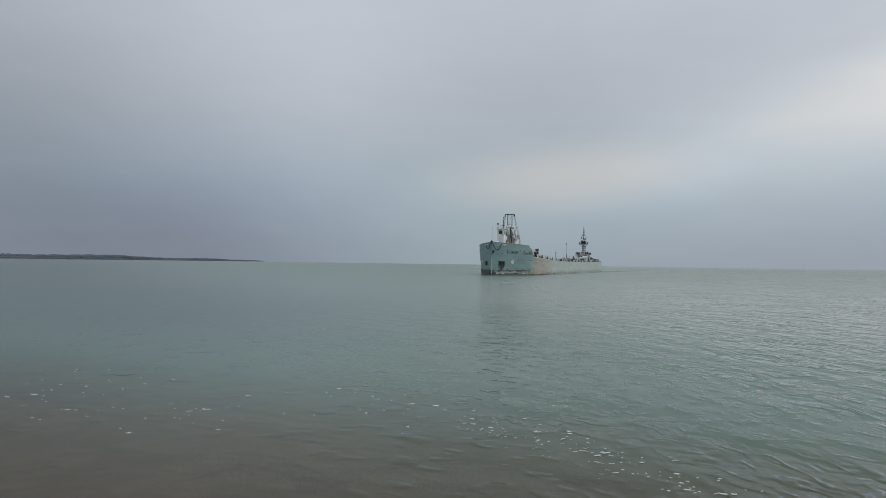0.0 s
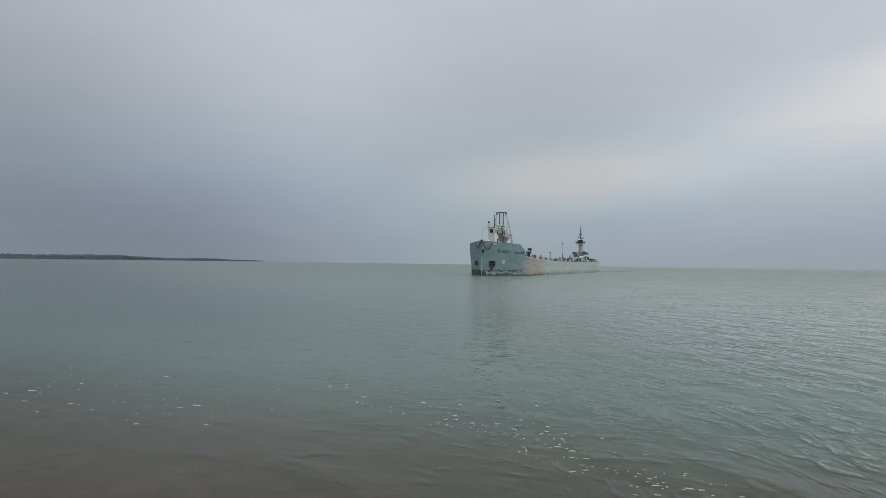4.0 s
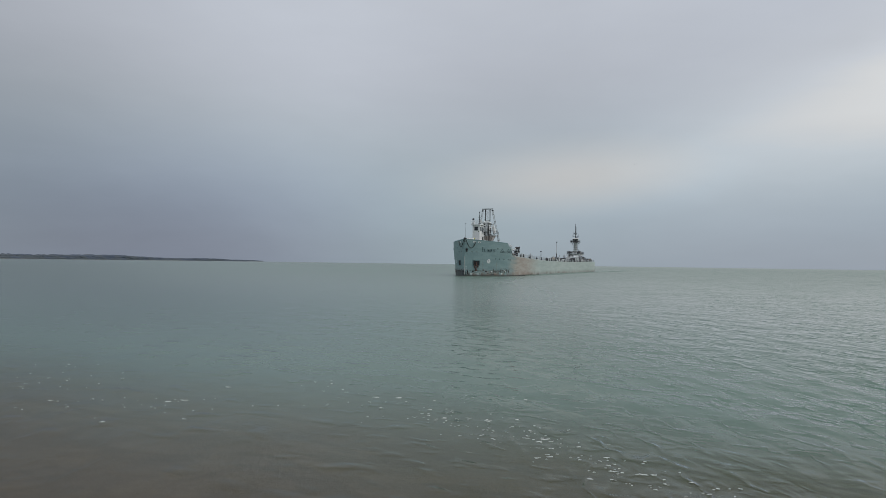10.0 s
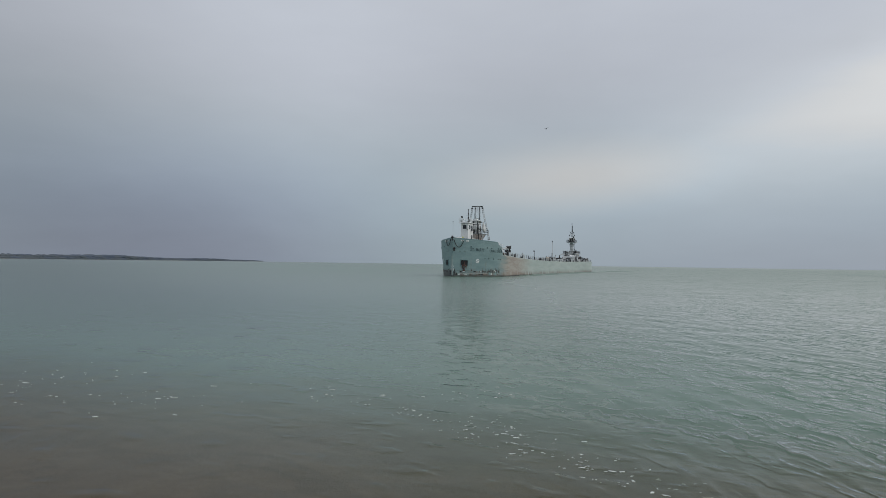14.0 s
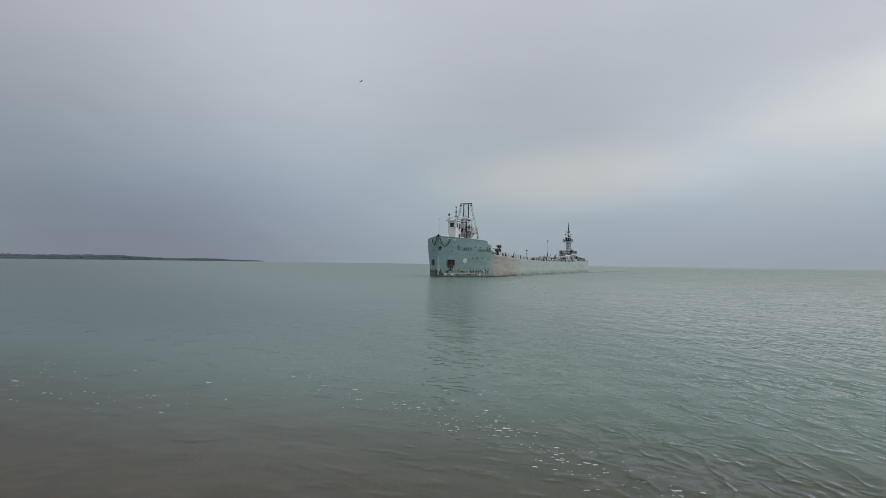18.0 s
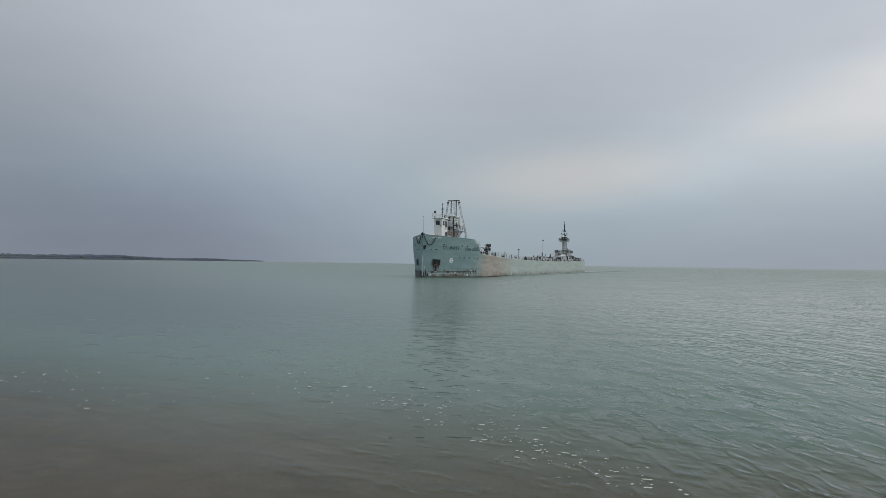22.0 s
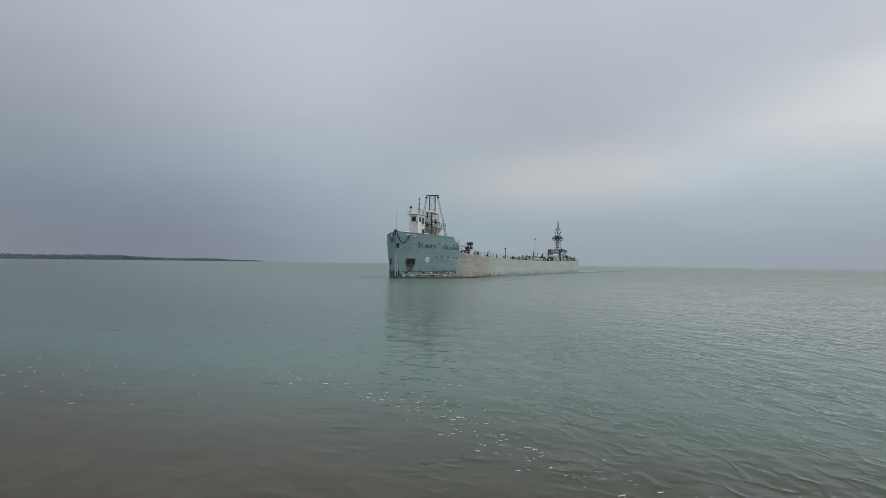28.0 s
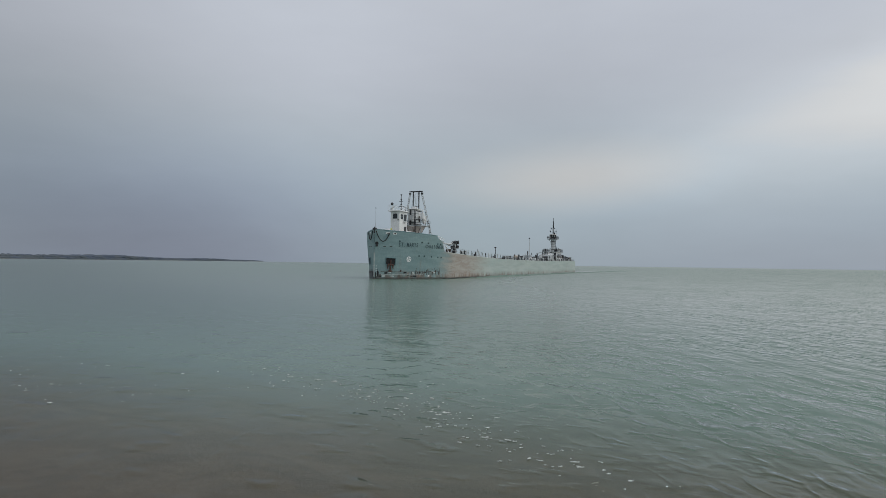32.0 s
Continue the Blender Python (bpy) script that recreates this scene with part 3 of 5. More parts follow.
for side in (1, -1):
    # round emblem of plain shapes
    emblem = stuck("emblem", 5.4, 3.5, disc(0.52, 0.02), MARK, "round white emblem", 0.0, side)
    for a in range(4):
        bm = B()
        ang = a * math.pi / 2 + 0.5
        box(bm, (-0.07, 0.12, 0.02), (0.07, 0.38, 0.035))
        bmesh.ops.rotate(bm, verts=bm.verts, cent=(0, 0, 0), matrix=Matrix.Rotation(ang, 3, "Z"))
        part("emblem_bar", bm, TEAL, emblem)
    # anchor pocket: dark recess box, frame, stockless anchor
    pocket = stuck("anchor_pocket", 2.35, 3.05, box(B(), (-0.95, -0.62, -0.3), (0.95, 0.62, 0.03), 0.05), BLACK, "black recessed anchor pocket", 0.0, side)
    bm = B()
    for y in (-0.66, 0.66):
        box(bm, (-1.03, y - 0.07, -0.05), (1.03, y + 0.07, 0.12), 0.02)
    for x in (-0.98, 0.98):
        box(bm, (x - 0.06, -0.6, -0.05), (x + 0.06, 0.6, 0.12), 0.02)
    part("frame", bm, TEAL, pocket)
    bm = B()
    rod(bm, (0, 0.2, 0.1), (0, -1.75, 0.16), 0.12, 0.15)
    box(bm, (-0.55, -0.75, 0.02), (0.55, -0.45, 0.28), 0.08)
    for x in (-0.48, 0.48):
        rod(bm, (x, -0.6, 0.16), (x * 1.1, -1.45, 0.2), 0.17, 0.05)
    box(bm, (-0.34, -1.95, 0.04), (0.34, -1.62, 0.30), 0.08)
    if side == 1:
        part("anchor", bm, ANCHOR, pocket, "rusty red stockless anchor")
    # hawse opening on the port side of the stem
    if side == 1:
        hawse = stuck("hawse_pipe", 0.30, 6.35, disc(0.30, 0.16, 14), DARK, "dark hawse opening", 0.0, side)
        part("hawse_hole", disc(0.20, 0.18, 12), BLACK, hawse)
        part("hawse_lip", box(B(), (-0.22, -0.62, 0.0), (0.22, -0.2, 0.14), 0.06), DARK, hawse)
    # two chocks in the bulwark
    for s in (1.75, 2.75):
        c = stuck("mooring_chock", s, 8.28 - 0.03 * s, box(B(), (-0.36, -0.17, -0.02), (0.36, 0.17, 0.07), 0.05), MARK, "pale oval mooring chock", 0.0, side)
        part("opening", box(B(), (-0.22, -0.085, 0.0), (0.22, 0.085, 0.085), 0.03), BLACK, c)
    # portholes: an upper and a lower row, some slots
    for s in (3.55, 7.6, 9.1, 11.6, 12.5):
        o = stuck("porthole", s, 6.95 - 0.03 * s, disc(0.2, 0.04, 12), TEAL, "round porthole with dark glass", 0.0, side)
        part("glass", disc(0.145, 0.05, 12), GLASS, o)
    for s in (7.3, 8.5, 10.2, 12.0, 13.0):
        o = stuck("porthole", s, 4.38 - 0.03 * s, disc(0.2, 0.04, 12), TEAL, "round porthole with dark glass", 0.0, side)
        part("glass", disc(0.145, 0.05, 12), GLASS, o)
    for s in (1.35, 2.25):
        stuck("vent_slot", s, 5.78, box(B(), (-0.26, -0.06, -0.02), (0.26, 0.06, 0.04), 0.02), BLACK, "dark vent slot", 0.0, side)
    # draught marks by the stem, bottom bands worn by ice
    for i in range(5):
        stuck("draught_mark", 0.30, 0.5 + i * 0.42, box(B(), (-0.06, -0.10, -0.02), (0.06, 0.10, 0.012)), MARK, "white draught mark", 0.0, side)
    for i, s in enumerate((6.2, 7.0, 7.7, 8.6, 9.4, 10.3, 11.0, 11.9, 12.7)):
        hgt = 0.5 + 0.55 * ((i * 37) % 10) / 10
        stuck("fender_rib", s, 0.55 + hgt / 2, box(B(), (-0.05, -hgt / 2, -0.03), (0.05, hgt / 2, 0.05), 0.02), RUST, "rusty vertical rib at the waterline", 0.0, side)


def along_hull(name, s0, s1, z, r, mat, label, n=30, sides=(1, -1)):
    for side in sides:
        bm = B()
        pts = [(-(s0 + (s1 - s0) * i / n), side * (half(s0 + (s1 - s0) * i / n, z) + 0.05), z) for i in range(n + 1)]
        pipe(bm, pts, r, 6)
        part(name, bm, mat, barge, label)


along_hull("weld_seam", 14.8, 149, 2.35, 0.018, PALE, "faint horizontal weld seam", 40)
along_hull("weld_seam", 14.8, 149, 3.25, 0.018, PALE, "faint horizontal weld seam", 40)
along_hull("weld_seam", 0.8, 14.4, 4.65, 0.018, TEAL, "faint horizontal weld seam", 24)
scuff_rng = random.Random(8)
for side in (1, -1):
    for s_, z_, w_, h_ in ((0.25, 0.5, 0.10, 0.55), (0.55, 0.75, 0.16, 0.45), (0.9, 0.42, 0.14, 0.26), (0.45, 1.35, 0.08, 0.2)):
        stuck("scuff_plate", s_, z_, box(B(), (-w_, -h_, -0.02), (w_, h_, 0.014), 0.01), BLACK, "", 0.0, side)
for side in (1, -1):
    for i in range(26):
        s = 0.6 + 12.4 * (i + scuff_rng.random() * 0.8) / 26
        wd, ht = scuff_rng.uniform(0.10, 0.40), scuff_rng.uniform(0.05, 0.16)
        z = scuff_rng.choice((0.32, 0.42, 0.85, 0.95, 1.3)) + scuff_rng.uniform(-0.06, 0.1)
        stuck("scuff_plate", s, z, box(B(), (-wd, -ht, -0.02), (wd, ht, 0.012 + 0.004 * (i % 5)), 0.01), scuff_rng.choice((BLACK, BLACK, RUST, MARK, RUST)), "", 0.0, side)
    for i in range(11):
        s = 7.2 + i * 0.58 + scuff_rng.uniform(-0.15, 0.15)
        ht = scuff_rng.uniform(0.35, 1.0)
        stuck("rust_run", s, 1.1 + ht / 2 - 0.3, box(B(), (-0.045, -ht, -0.02), (0.045, ht * 0.6, 0.010), 0.005), RUST, "", 0.0, side)


along_hull("rubbing_strake", 0.9, 13.0, 1.12, 0.06, RUST, "rusty rubbing strake above the waterline")
along_hull("rubbing_strake", 0.9, 8.6, 0.56, 0.055, STEM, "worn pale rubbing strake near the waterline", sides=(1,))
# added black line that draws the dark water trough against the side
along_hull("waterline_shade", 14, 149.5, -0.22, 0.13, BLACK, "dark line standing in for shade at the waterline")

def swag(a, b, sag, r, n=14):
    bm = B()
    a, b = Vector(a), Vector(b)
    pts = []
    for i in range(n + 1):
        t = i / n
        q = a.lerp(b, t)
        pts.append(q - Vector((0, 0, sag * 4 * t * (1 - t))))
    pipe(bm, pts, r, 7)
    for q in pts[1:-1]:
        ball(bm, q, r * 1.06, sub=1)
    return bm


def bow_point(s, z, side, out=0.25):
    m = on_hull(s, z, out, side)
    return m.translation


part("bow_fender_rope", swag(bow_point(0.15, 8.6, 1), bow_point(1.95, 8.3, 1), 1.75, 0.085), BLACK, barge, "thick black fender rope hung in a loop")
part("bow_fender_rope", swag(bow_point(0.15, 8.6, -1), bow_point(2.1, 8.4, -1), 1.5, 0.085), BLACK, barge, "thick black fender rope hung in a loop")
part("stem_bar", pipe(B(), [(0.02, 0, 4.6), (0.0, 0, 2.6), (-0.03, 0, 0.2)], 0.085, 8), STEM, barge, "worn pale stem bar")
bm = B()
rod(bm, (0.05, 0, 8.2), (0.05, 0, 9.35), 0.16, 0.12)
box(bm, (-0.45, -0.3, 8.8), (0.25, 0.3, 9.15), 0.05)
part("stem_roller", bm, DARK, barge, "dark stem head fairlead")
bm = B()
rod(bm, (-0.35, 0, 7.2), (-0.35, 0, 12.7), 0.045, 0.025, 6)
jack = part("jackstaff", bm, GREY, barge, "thin grey staff at the bow")
part("staff_lamp", ball(B(), (-0.35, 0, 12.78), 0.10, sub=1), DARK, jack)
for y in (-2.0, 2.0):
    bm = B()
    box(bm, (-5.6, y - 0.7, 7.25), (-4.0, y + 0.7, 7.55), 0.04)
    rod(bm, (-4.8, y - 0.8, 7.95), (-4.8, y + 0.8, 7.95), 0.42, 0.42, 12)
    windlass = part("windlass", bm, GREY, barge, "grey anchor windlass")
    part("gypsy", rod(B(), (-4.8, y + 0.82, 7.95), (-4.8, y + 1.1, 7.95), 0.5, 0.45, 12), DARK, windlass)
for s, p in ((2.2, 1.2), (2.2, -1.2), (6.6, 4.6), (6.6, -4.6), (9.6, 5.9), (9.6, -5.9)):
    bm = B()
    for d in (-0.3, 0.3):
        rod(bm, (-s + d, p, 7.25), (-s + d, p, 7.95), 0.17, 0.19, 10)
    box(bm, (-s - 0.6, p - 0.25, 7.25), (-s + 0.6, p + 0.25, 7.36), 0.02)
    part("bollard", bm, DARK, barge, "dark twin bollard")


def rail(name, pts, parent, mat, height=1.05, post=1.6, r=0.028, rows=2):
    """A handrail on posts along a line of points."""
    bm = B()
    for a, b in zip(pts, pts[1:]):
        a, b = Vector(a), Vector(b)
        n = max(1, round((b - a).length / post))
        for i in range(n + 1):
            q = a.lerp(b, i / n)
            rod(bm, q, q + Vector((0, 0, height)), r, r, 5)
        for k in range(rows):
            z = Vector((0, 0, height * (k + 1) / rows))
            rod(bm, a + z, b + z, r * 0.8, r * 0.8, 5)
    return part(name, bm, mat, parent)


# forward lookout house
H0, H1, HW, HZ0, HZ1 = 7.8, 11.05, 0.98, 7.25, 12.85
house = part("lookout_house", box(B(), (-H1, -HW, HZ0), (-H0, HW, HZ1), 0.05), WHITE, barge, "narrow white lookout house with dark windows")
part("roof", box(B(), (-H1 - 0.35, -HW - 0.35, HZ1 + 0.004), (-H0 + 0.4, HW + 0.35, HZ1 + 0.2), 0.05), WHITE, house)


def pane(parent, lo, hi, edge=0.05, mat=None):
    """A framed window on a wall: a proud frame and a dark pane."""
    f = part("window_frame", box(B(), [a - edge * (b - a > 0.12) for a, b in zip(lo, hi)], [b + edge * (b - a > 0.12) for a, b in zip(lo, hi)], 0.01), mat or GREY, parent)
    d = [0.012 if b - a <= 0.12 else 0.0 for a, b in zip(lo, hi)]
    part("pane", box(B(), [a - e for a, e in zip(lo, d)], [b + e for b, e in zip(hi, d)]), GLASS, parent)
    return f


pane(house, (-H0 - 0.02, -0.42, 11.45), (-H0 + 0.04, 0.50, 12.4))
pane(house, (-H1 + 0.35, HW - 0.02, 11.05), (-H1 + 1.45, HW + 0.04, 12.35))
pane(house, (-H1 + 1.85, HW - 0.02, 11.4), (-H1 + 2.75, HW + 0.04, 12.35))
part("ledge", box(B(), (-H1 + 0.2, HW - 0.02, 10.82), (-H1 + 1.6, HW + 0.22, 10.96), 0.02), WHITE, house)
part("bulkhead_lamp", box(B(), (-H0 - 0.02, 0.62, 11.1), (-H0 + 0.14, 0.8, 11.35), 0.03), DARK, house)
pane(house, (-H1 + 0.5, -HW - 0.04, 11.5), (-H1 + 2.0, -HW + 0.02, 12.35))
part("door", box(B(), (-H1 + 0.35, HW - 0.02, 7.3), (-H1 + 1.35, HW + 0.05, 9.95), 0.02), DARK, house, "dark doorway")
rail("roof_rail", [(-H0 + 0.3, -HW - 0.25, HZ1 + 0.2), (-H0 + 0.3, HW + 0.25, HZ1 + 0.2), (-H1 - 0.25, HW + 0.25, HZ1 + 0.2), (-H1 - 0.25, -HW - 0.25, HZ1 + 0.2), (-H0 + 0.3, -HW - 0.25, HZ1 + 0.2)], house, WHITE, 0.95, 0.9)
bm = B()
rod(bm, (-8.2, -0.9, HZ1 + 0.2), (-8.2, -0.9, 14.2), 0.07, 0.06)
box(bm, (-8.5, -1.15, HZ1 + 0.2), (-7.95, -0.6, HZ1 + 0.75), 0.05)
rod(bm, (-8.2, -0.9, 13.6), (-8.2, -0.35, 13.9), 0.06, 0.06, 6)
dome_post = part("radar_post", bm, LIGHT_GREY, barge)
part("radar_dome", ball(B(), (-8.2, -0.9, 14.40), 0.29, (1, 1, 1)), DARK, dome_post, "dark round radar dome")
bm = B()
rod(bm, (-10.1, 0.1, HZ1 + 0.2), (-10.1, 0.1, 16.3), 0.10, 0.05)
signal = part("signal_mast", bm, DARK, barge, "dark slim mast with lamps and a crossbar")
for z, w in ((14.0, 0.55), (15.0, 0.4)):
    part("crossbar", box(B(), (-10.16, -w + 0.1, z), (-10.04, w + 0.1, z + 0.09), 0.01), DARK, signal)
for z in (14.4, 15.4, 16.35):
    part("mast_lamp", box(B(), (-10.22, -0.02, z - 0.14), (-9.98, 0.22, z + 0.14), 0.03), DARK, signal)

# lower white house and locker behind it
lower = part("deck_house", box(B(), (-13.2, -2.0, 5.4), (-H1 - 0.004, 1.0, 9.2), 0.05), WHITE, barge, "white steel deck house")
pane(lower, (-12.6, 0.98, 7.8), (-12.0, 1.04, 8.5))
for s_, p_, z0, z1, rr in ((11.2, 0.6, 9.2, 13.2, 0.09), (12.2, -0.9, 9.2, 13.6, 0.11), (13.6, 1.5, 5.3, 12.9, 0.10), (14.4, -1.2, 10.5, 14.3, 0.10), (14.7, 0.9, 10.5, 13.8, 0.12)):
    part("riser_pipe", rod(B(), (-s_, p_, z0), (-s_, p_, z1), rr, rr, 8), DARK, barge, "dark upright pipe")
part("gear_box", box(B(), (-14.9, -0.5, 11.4), (-14.2, 0.7, 12.7), 0.08), LIGHT_GREY, barge, "pale gear box")
part("catwalk", box(B(), (-14.0, -0.9, 10.42), (-H1 - 0.01, 0.4, 10.54), 0.02), GREY, barge, "steel catwalk to the tower")
rail("catwalk_rail", [(-H1 - 0.05, 0.35, 10.54), (-13.95, 0.35, 10.54)], barge, DARK, 1.0, 1.2, 0.03)
part("locker", box(B(), (-6.9, -2.6, 7.25), (-5.5, 0.2, 9.35), 0.3), WHITE, barge, "white steel deck locker")
part("locker", box(B(), (-7.6, -3.4, 7.25), (-6.9, -1.2, 9.05), 0.2), LIGHT_GREY, barge, "pale steel deck locker")
part("locker", box(B(), (-7.7, 1.3, 7.25), (-6.2, 2.9, 8.7), 0.05), WHITE, barge, "white steel deck locker")
for p_, z0, z1 in ((-1.6, 5.4, 9.6), (1.7, 5.4, 10.4)):
    part("ladder_rail", rod(B(), (-13.4, p_, z0), (-13.4, p_, z1), 0.09, 0.09, 6), DARK, barge)

# unloading tower with its hoist frame
bm = B()
box(bm, (-17.4, -0.95, 10.6), (-15.2, 0.95, 13.9), 0.12)
box(bm, (-17.6, -1.1, 13.9), (-15.0, 1.1, 14.1), 0.05)
rod(bm, (-16.9, 0.0, 14.2), (-15.7, 0.0, 14.2), 0.4, 0.4, 14)
tower = part("elevator_casing", bm, WHITE, barge, "pale grey unloading elevator casing with a flat cap")
for z in (11.2, 12.1, 13.0):
    part("stiffener", box(B(), (-17.46, -1.02, z), (-15.14, 1.02, z + 0.12), 0.02), GREY, tower)
bm = B()
rod(bm, (-16.3, 1.9, 11.9), (-16.3, 1.9, 13.2), 0.45, 0.35, 12)
rod(bm, (-16.3, 1.9, 13.2), (-16.3, 1.9, 13.8), 0.16, 0.16, 8)
part("motor", bm, WHITE, tower, "pale hoist motor")
part("belt_guard", rod(B(), (-17.6, 1.55, 11.9), (-17.6, 1.8, 11.9), 0.9, 0.9, 18), WHITE, tower, "pale round belt guard")
for z_ in (10.75, 11.75, 13.55):
    part("dark_beam", box(B(), (-17.7, 1.0, z_), (-14.9, 1.16, z_ + 0.16), 0.02), DARK, tower)
part("cable_tray", box(B(), (-15.16, -0.5, 9.0), (-15.0, -0.15, 14.0), 0.02), DARK, tower)
part("hatch_cover", box(B(), (-17.0, 0.94, 11.4), (-16.4, 1.01, 12.6), 0.02), RUST, tower)
bm = B()
rod(bm, (-16.2, 0.3, 8.3), (-16.2, 0.3, 10.25), 0.85, 2.05, 20)
rod(bm, (-16.2, 0.3, 10.25), (-16.2, 0.3, 10.41), 2.12, 2.12, 20)
hopper = part("hopper", bm, CHALK, barge, "chalky pink-white funnel-shaped steel hopper")
part("hopper_chute", rod(B(), (-16.2, 0.3, 5.2), (-16.2, 0.3, 8.3), 0.82, 0.82, 14), CHALK, hopper)
for k in range(8):
    ang = k * math.pi / 4 + 0.2
    part("stiffener", rod(B(), (-16.2 + 0.87 * math.cos(ang), 0.3 + 0.87 * math.sin(ang), 8.3), (-16.2 + 2.07 * math.cos(ang), 0.3 + 2.07 * math.sin(ang), 10.25), 0.05, 0.05, 5), RUST, hopper)
platform = part("work_platform", box(B(), (-18.6, -2.3, 10.42), (-14.0, 2.7, 10.58), 0.02), GREY, barge, "steel work platform round the tower")
rail("platform_rail", [(-14.1, -2.2, 10.58), (-14.1, 2.6, 10.58), (-18.5, 2.6, 10.58), (-18.5, -2.2, 10.58), (-14.1, -2.2, 10.58)], platform, DARK, 1.05, 1.1, 0.035)
for s, p in ((14.2, -2.1), (14.2, 2.5), (18.4, 2.5), (18.4, -2.1)):
    part("column", rod(B(), (-s, p, 5.0), (-s, p, 10.42), 0.09, 0.09, 8), GREY, platform)
GZ = 17.85
bm = B()
box(bm, (-17.25, -1.6, GZ - 0.11), (-16.95, 1.42, GZ + 0.11), 0.03)
gantry = part("hoist_frame", bm, DARK, barge, "tall dark hoist frame over the elevator")
for p in (-0.72, 0.60):
    part("post", rod(B(), (-17.1, p, 10.5), (-17.1, p, GZ - 0.1), 0.12, 0.12, 8), DARK, gantry)
for p in (-0.72, 0.60):
    part("brace", rod(B(), (-17.1, p, 14.2), (-15.2, p, 13.6), 0.06, 0.06, 6), GREY, gantry)
part("tie", rod(B(), (-17.1, -0.72, 14.7), (-17.1, 0.60, 14.7), 0.07, 0.07, 6), GREY, gantry)
for p, q in ((-1.5, -4.1), (1.32, 3.9)):
    bm = B()
    a, b = Vector((-17.1, p, GZ - 0.6)), Vector((-18.0 - 0.3 * (p > 0), q, 5.0))
    offs = Vector((0.2, 0.24, 0))
    for off in (offs, -offs):
        rod(bm, a + off, b + off, 0.065, 0.065, 6)
    leg = part("ladder_leg", bm, LIGHT_GREY, gantry, "slanting pale lattice ladder leg")
    for i in range(1, 26):
        c = a.lerp(b, i / 26)
        part("rung", rod(B(), c + offs, c - offs, 0.05, 0.05, 5), DARK, leg)
    part("sheave", rod(B(), (-17.25, p, GZ - 0.45), (-16.95, p, GZ - 0.45), 0.24, 0.24, 12), DARK, gantry)
for i in range(5):
    p = -0.9 + i * 0.45
    part("hoist_wire", rod(B(), (-17.0, p * 0.5, GZ), (-16.4, p, 13.9), 0.02, 0.02, 4), DARK, gantry)

# short boom crane at the break of the deck
bm = B()
rod(bm, (-21.6, 6.9, 4.9), (-21.6, 6.9, 6.0), 0.42, 0.34, 12)
rod(bm, (-21.6, 6.9, 6.0), (-21.6, 6.9, 6.18), 0.62, 0.62, 14)
crane = part("deck_crane", bm, DARK, barge, "dark deck crane with a pale folded boom")
part("slewing_column", box(B(), (-21.9, 6.6, 6.18), (-21.3, 7.2, 7.0), 0.08), GREY, crane)
part("crane_boom", pipe(B(), [(-21.2, 6.9, 6.95), (-19.6, 6.87, 6.88), (-18.0, 6.84, 6.82), (-16.4, 6.8, 6.95), (-15.2, 6.75, 7.2), (-14.4, 6.7, 7.5)], 0.14, 8), LIGHT_GREY, crane, "pale folded boom")
part("boom_tip", box(B(), (-14.6, 6.45, 7.3), (-14.2, 6.95, 7.75), 0.06), WHITE, crane)
part("lift_cylinder", rod(B(), (-21.2, 6.9, 6.35), (-18.0, 6.85, 6.68), 0.09, 0.07, 8), DARK, crane)
for x_, z_, r_ in ((-21.9, 7.25, 0.33), (-23.0, 7.35, 0.36), (-22.9, 6.35, 0.34), (-20.9, 6.3, 0.28), (-22.2, 6.65, 0.26)):
    drum = part("cable_drum", rod(B(), (x_, 6.55, z_), (x_, 7.25, z_), r_, r_, 14), DARK, crane)
    for y_ in (6.50, 7.25):
        part("drum_flange", rod(B(), (x_, y_, z_), (x_, y_ + 0.05, z_), r_ * 1.22, r_ * 1.22, 14), BLACK, drum)
for a_, b_ in (((-21.6, 6.9, 6.95), (-23.0, 6.9, 7.35)), ((-21.6, 6.9, 6.4), (-22.9, 6.9, 6.35)), ((-21.9, 6.9, 7.25), (-22.9, 6.9, 6.35))):
    part("crane_arm", rod(B(), a_, b_, 0.11, 0.11, 8), DARK, crane)
part("boom_lamp", box(B(), (-20.4, 6.75, 7.05), (-20.1, 7.05, 7.35), 0.04), WHITE, crane)
for a in range(3):
    part("hydraulic_hose", rod(B(), (-20.6 + a * 0.25, 6.5 + a * 0.3, 7.0), (-22.6, 6.6 + a * 0.2, 7.25), 0.04, 0.04, 5), BLACK, crane)
# curved pale guard under the boom, short rail on the break of the forecastle
for p_ in (6.2, 7.5):
    pts = [(-15.4 - 1.9 * i / 8, p_, main_edge(16) + 1.45 * math.sin(math.pi * (0.5 + 0.5 * i / 8))) for i in range(9)]
    part("guard_hoop", pipe(B(), pts, 0.11, 8), WHITE, barge, "white curved guard hoop")
for s_ in (11.9, 12.6, 13.3, 14.0):
    part("break_stanchion", rod(B(), (-s_, half(s_) - 0.2, top_edge(s_) - 0.5), (-s_, half(s_) - 0.2, 8.25 - 0.25 * (s_ - 11.9)), 0.06, 0.06, 6), WHITE, barge)
part("break_handrail", rod(B(), (-11.7, half(11.7) - 0.2, 8.25), (-14.2, half(14.2) - 0.2, 7.7), 0.06, 0.06, 6), WHITE, barge)
winch = part("mooring_winch", box(B(), (-19.7, 6.0, 4.95), (-18.7, 7.2, 5.25), 0.05), GREY, barge, "grey mooring winch with a rope drum")
part("drum", rod(B(), (-19.2, 6.1, 5.5), (-19.2, 7.1, 5.5), 0.3, 0.3, 14), RUST, winch, "rope drum")

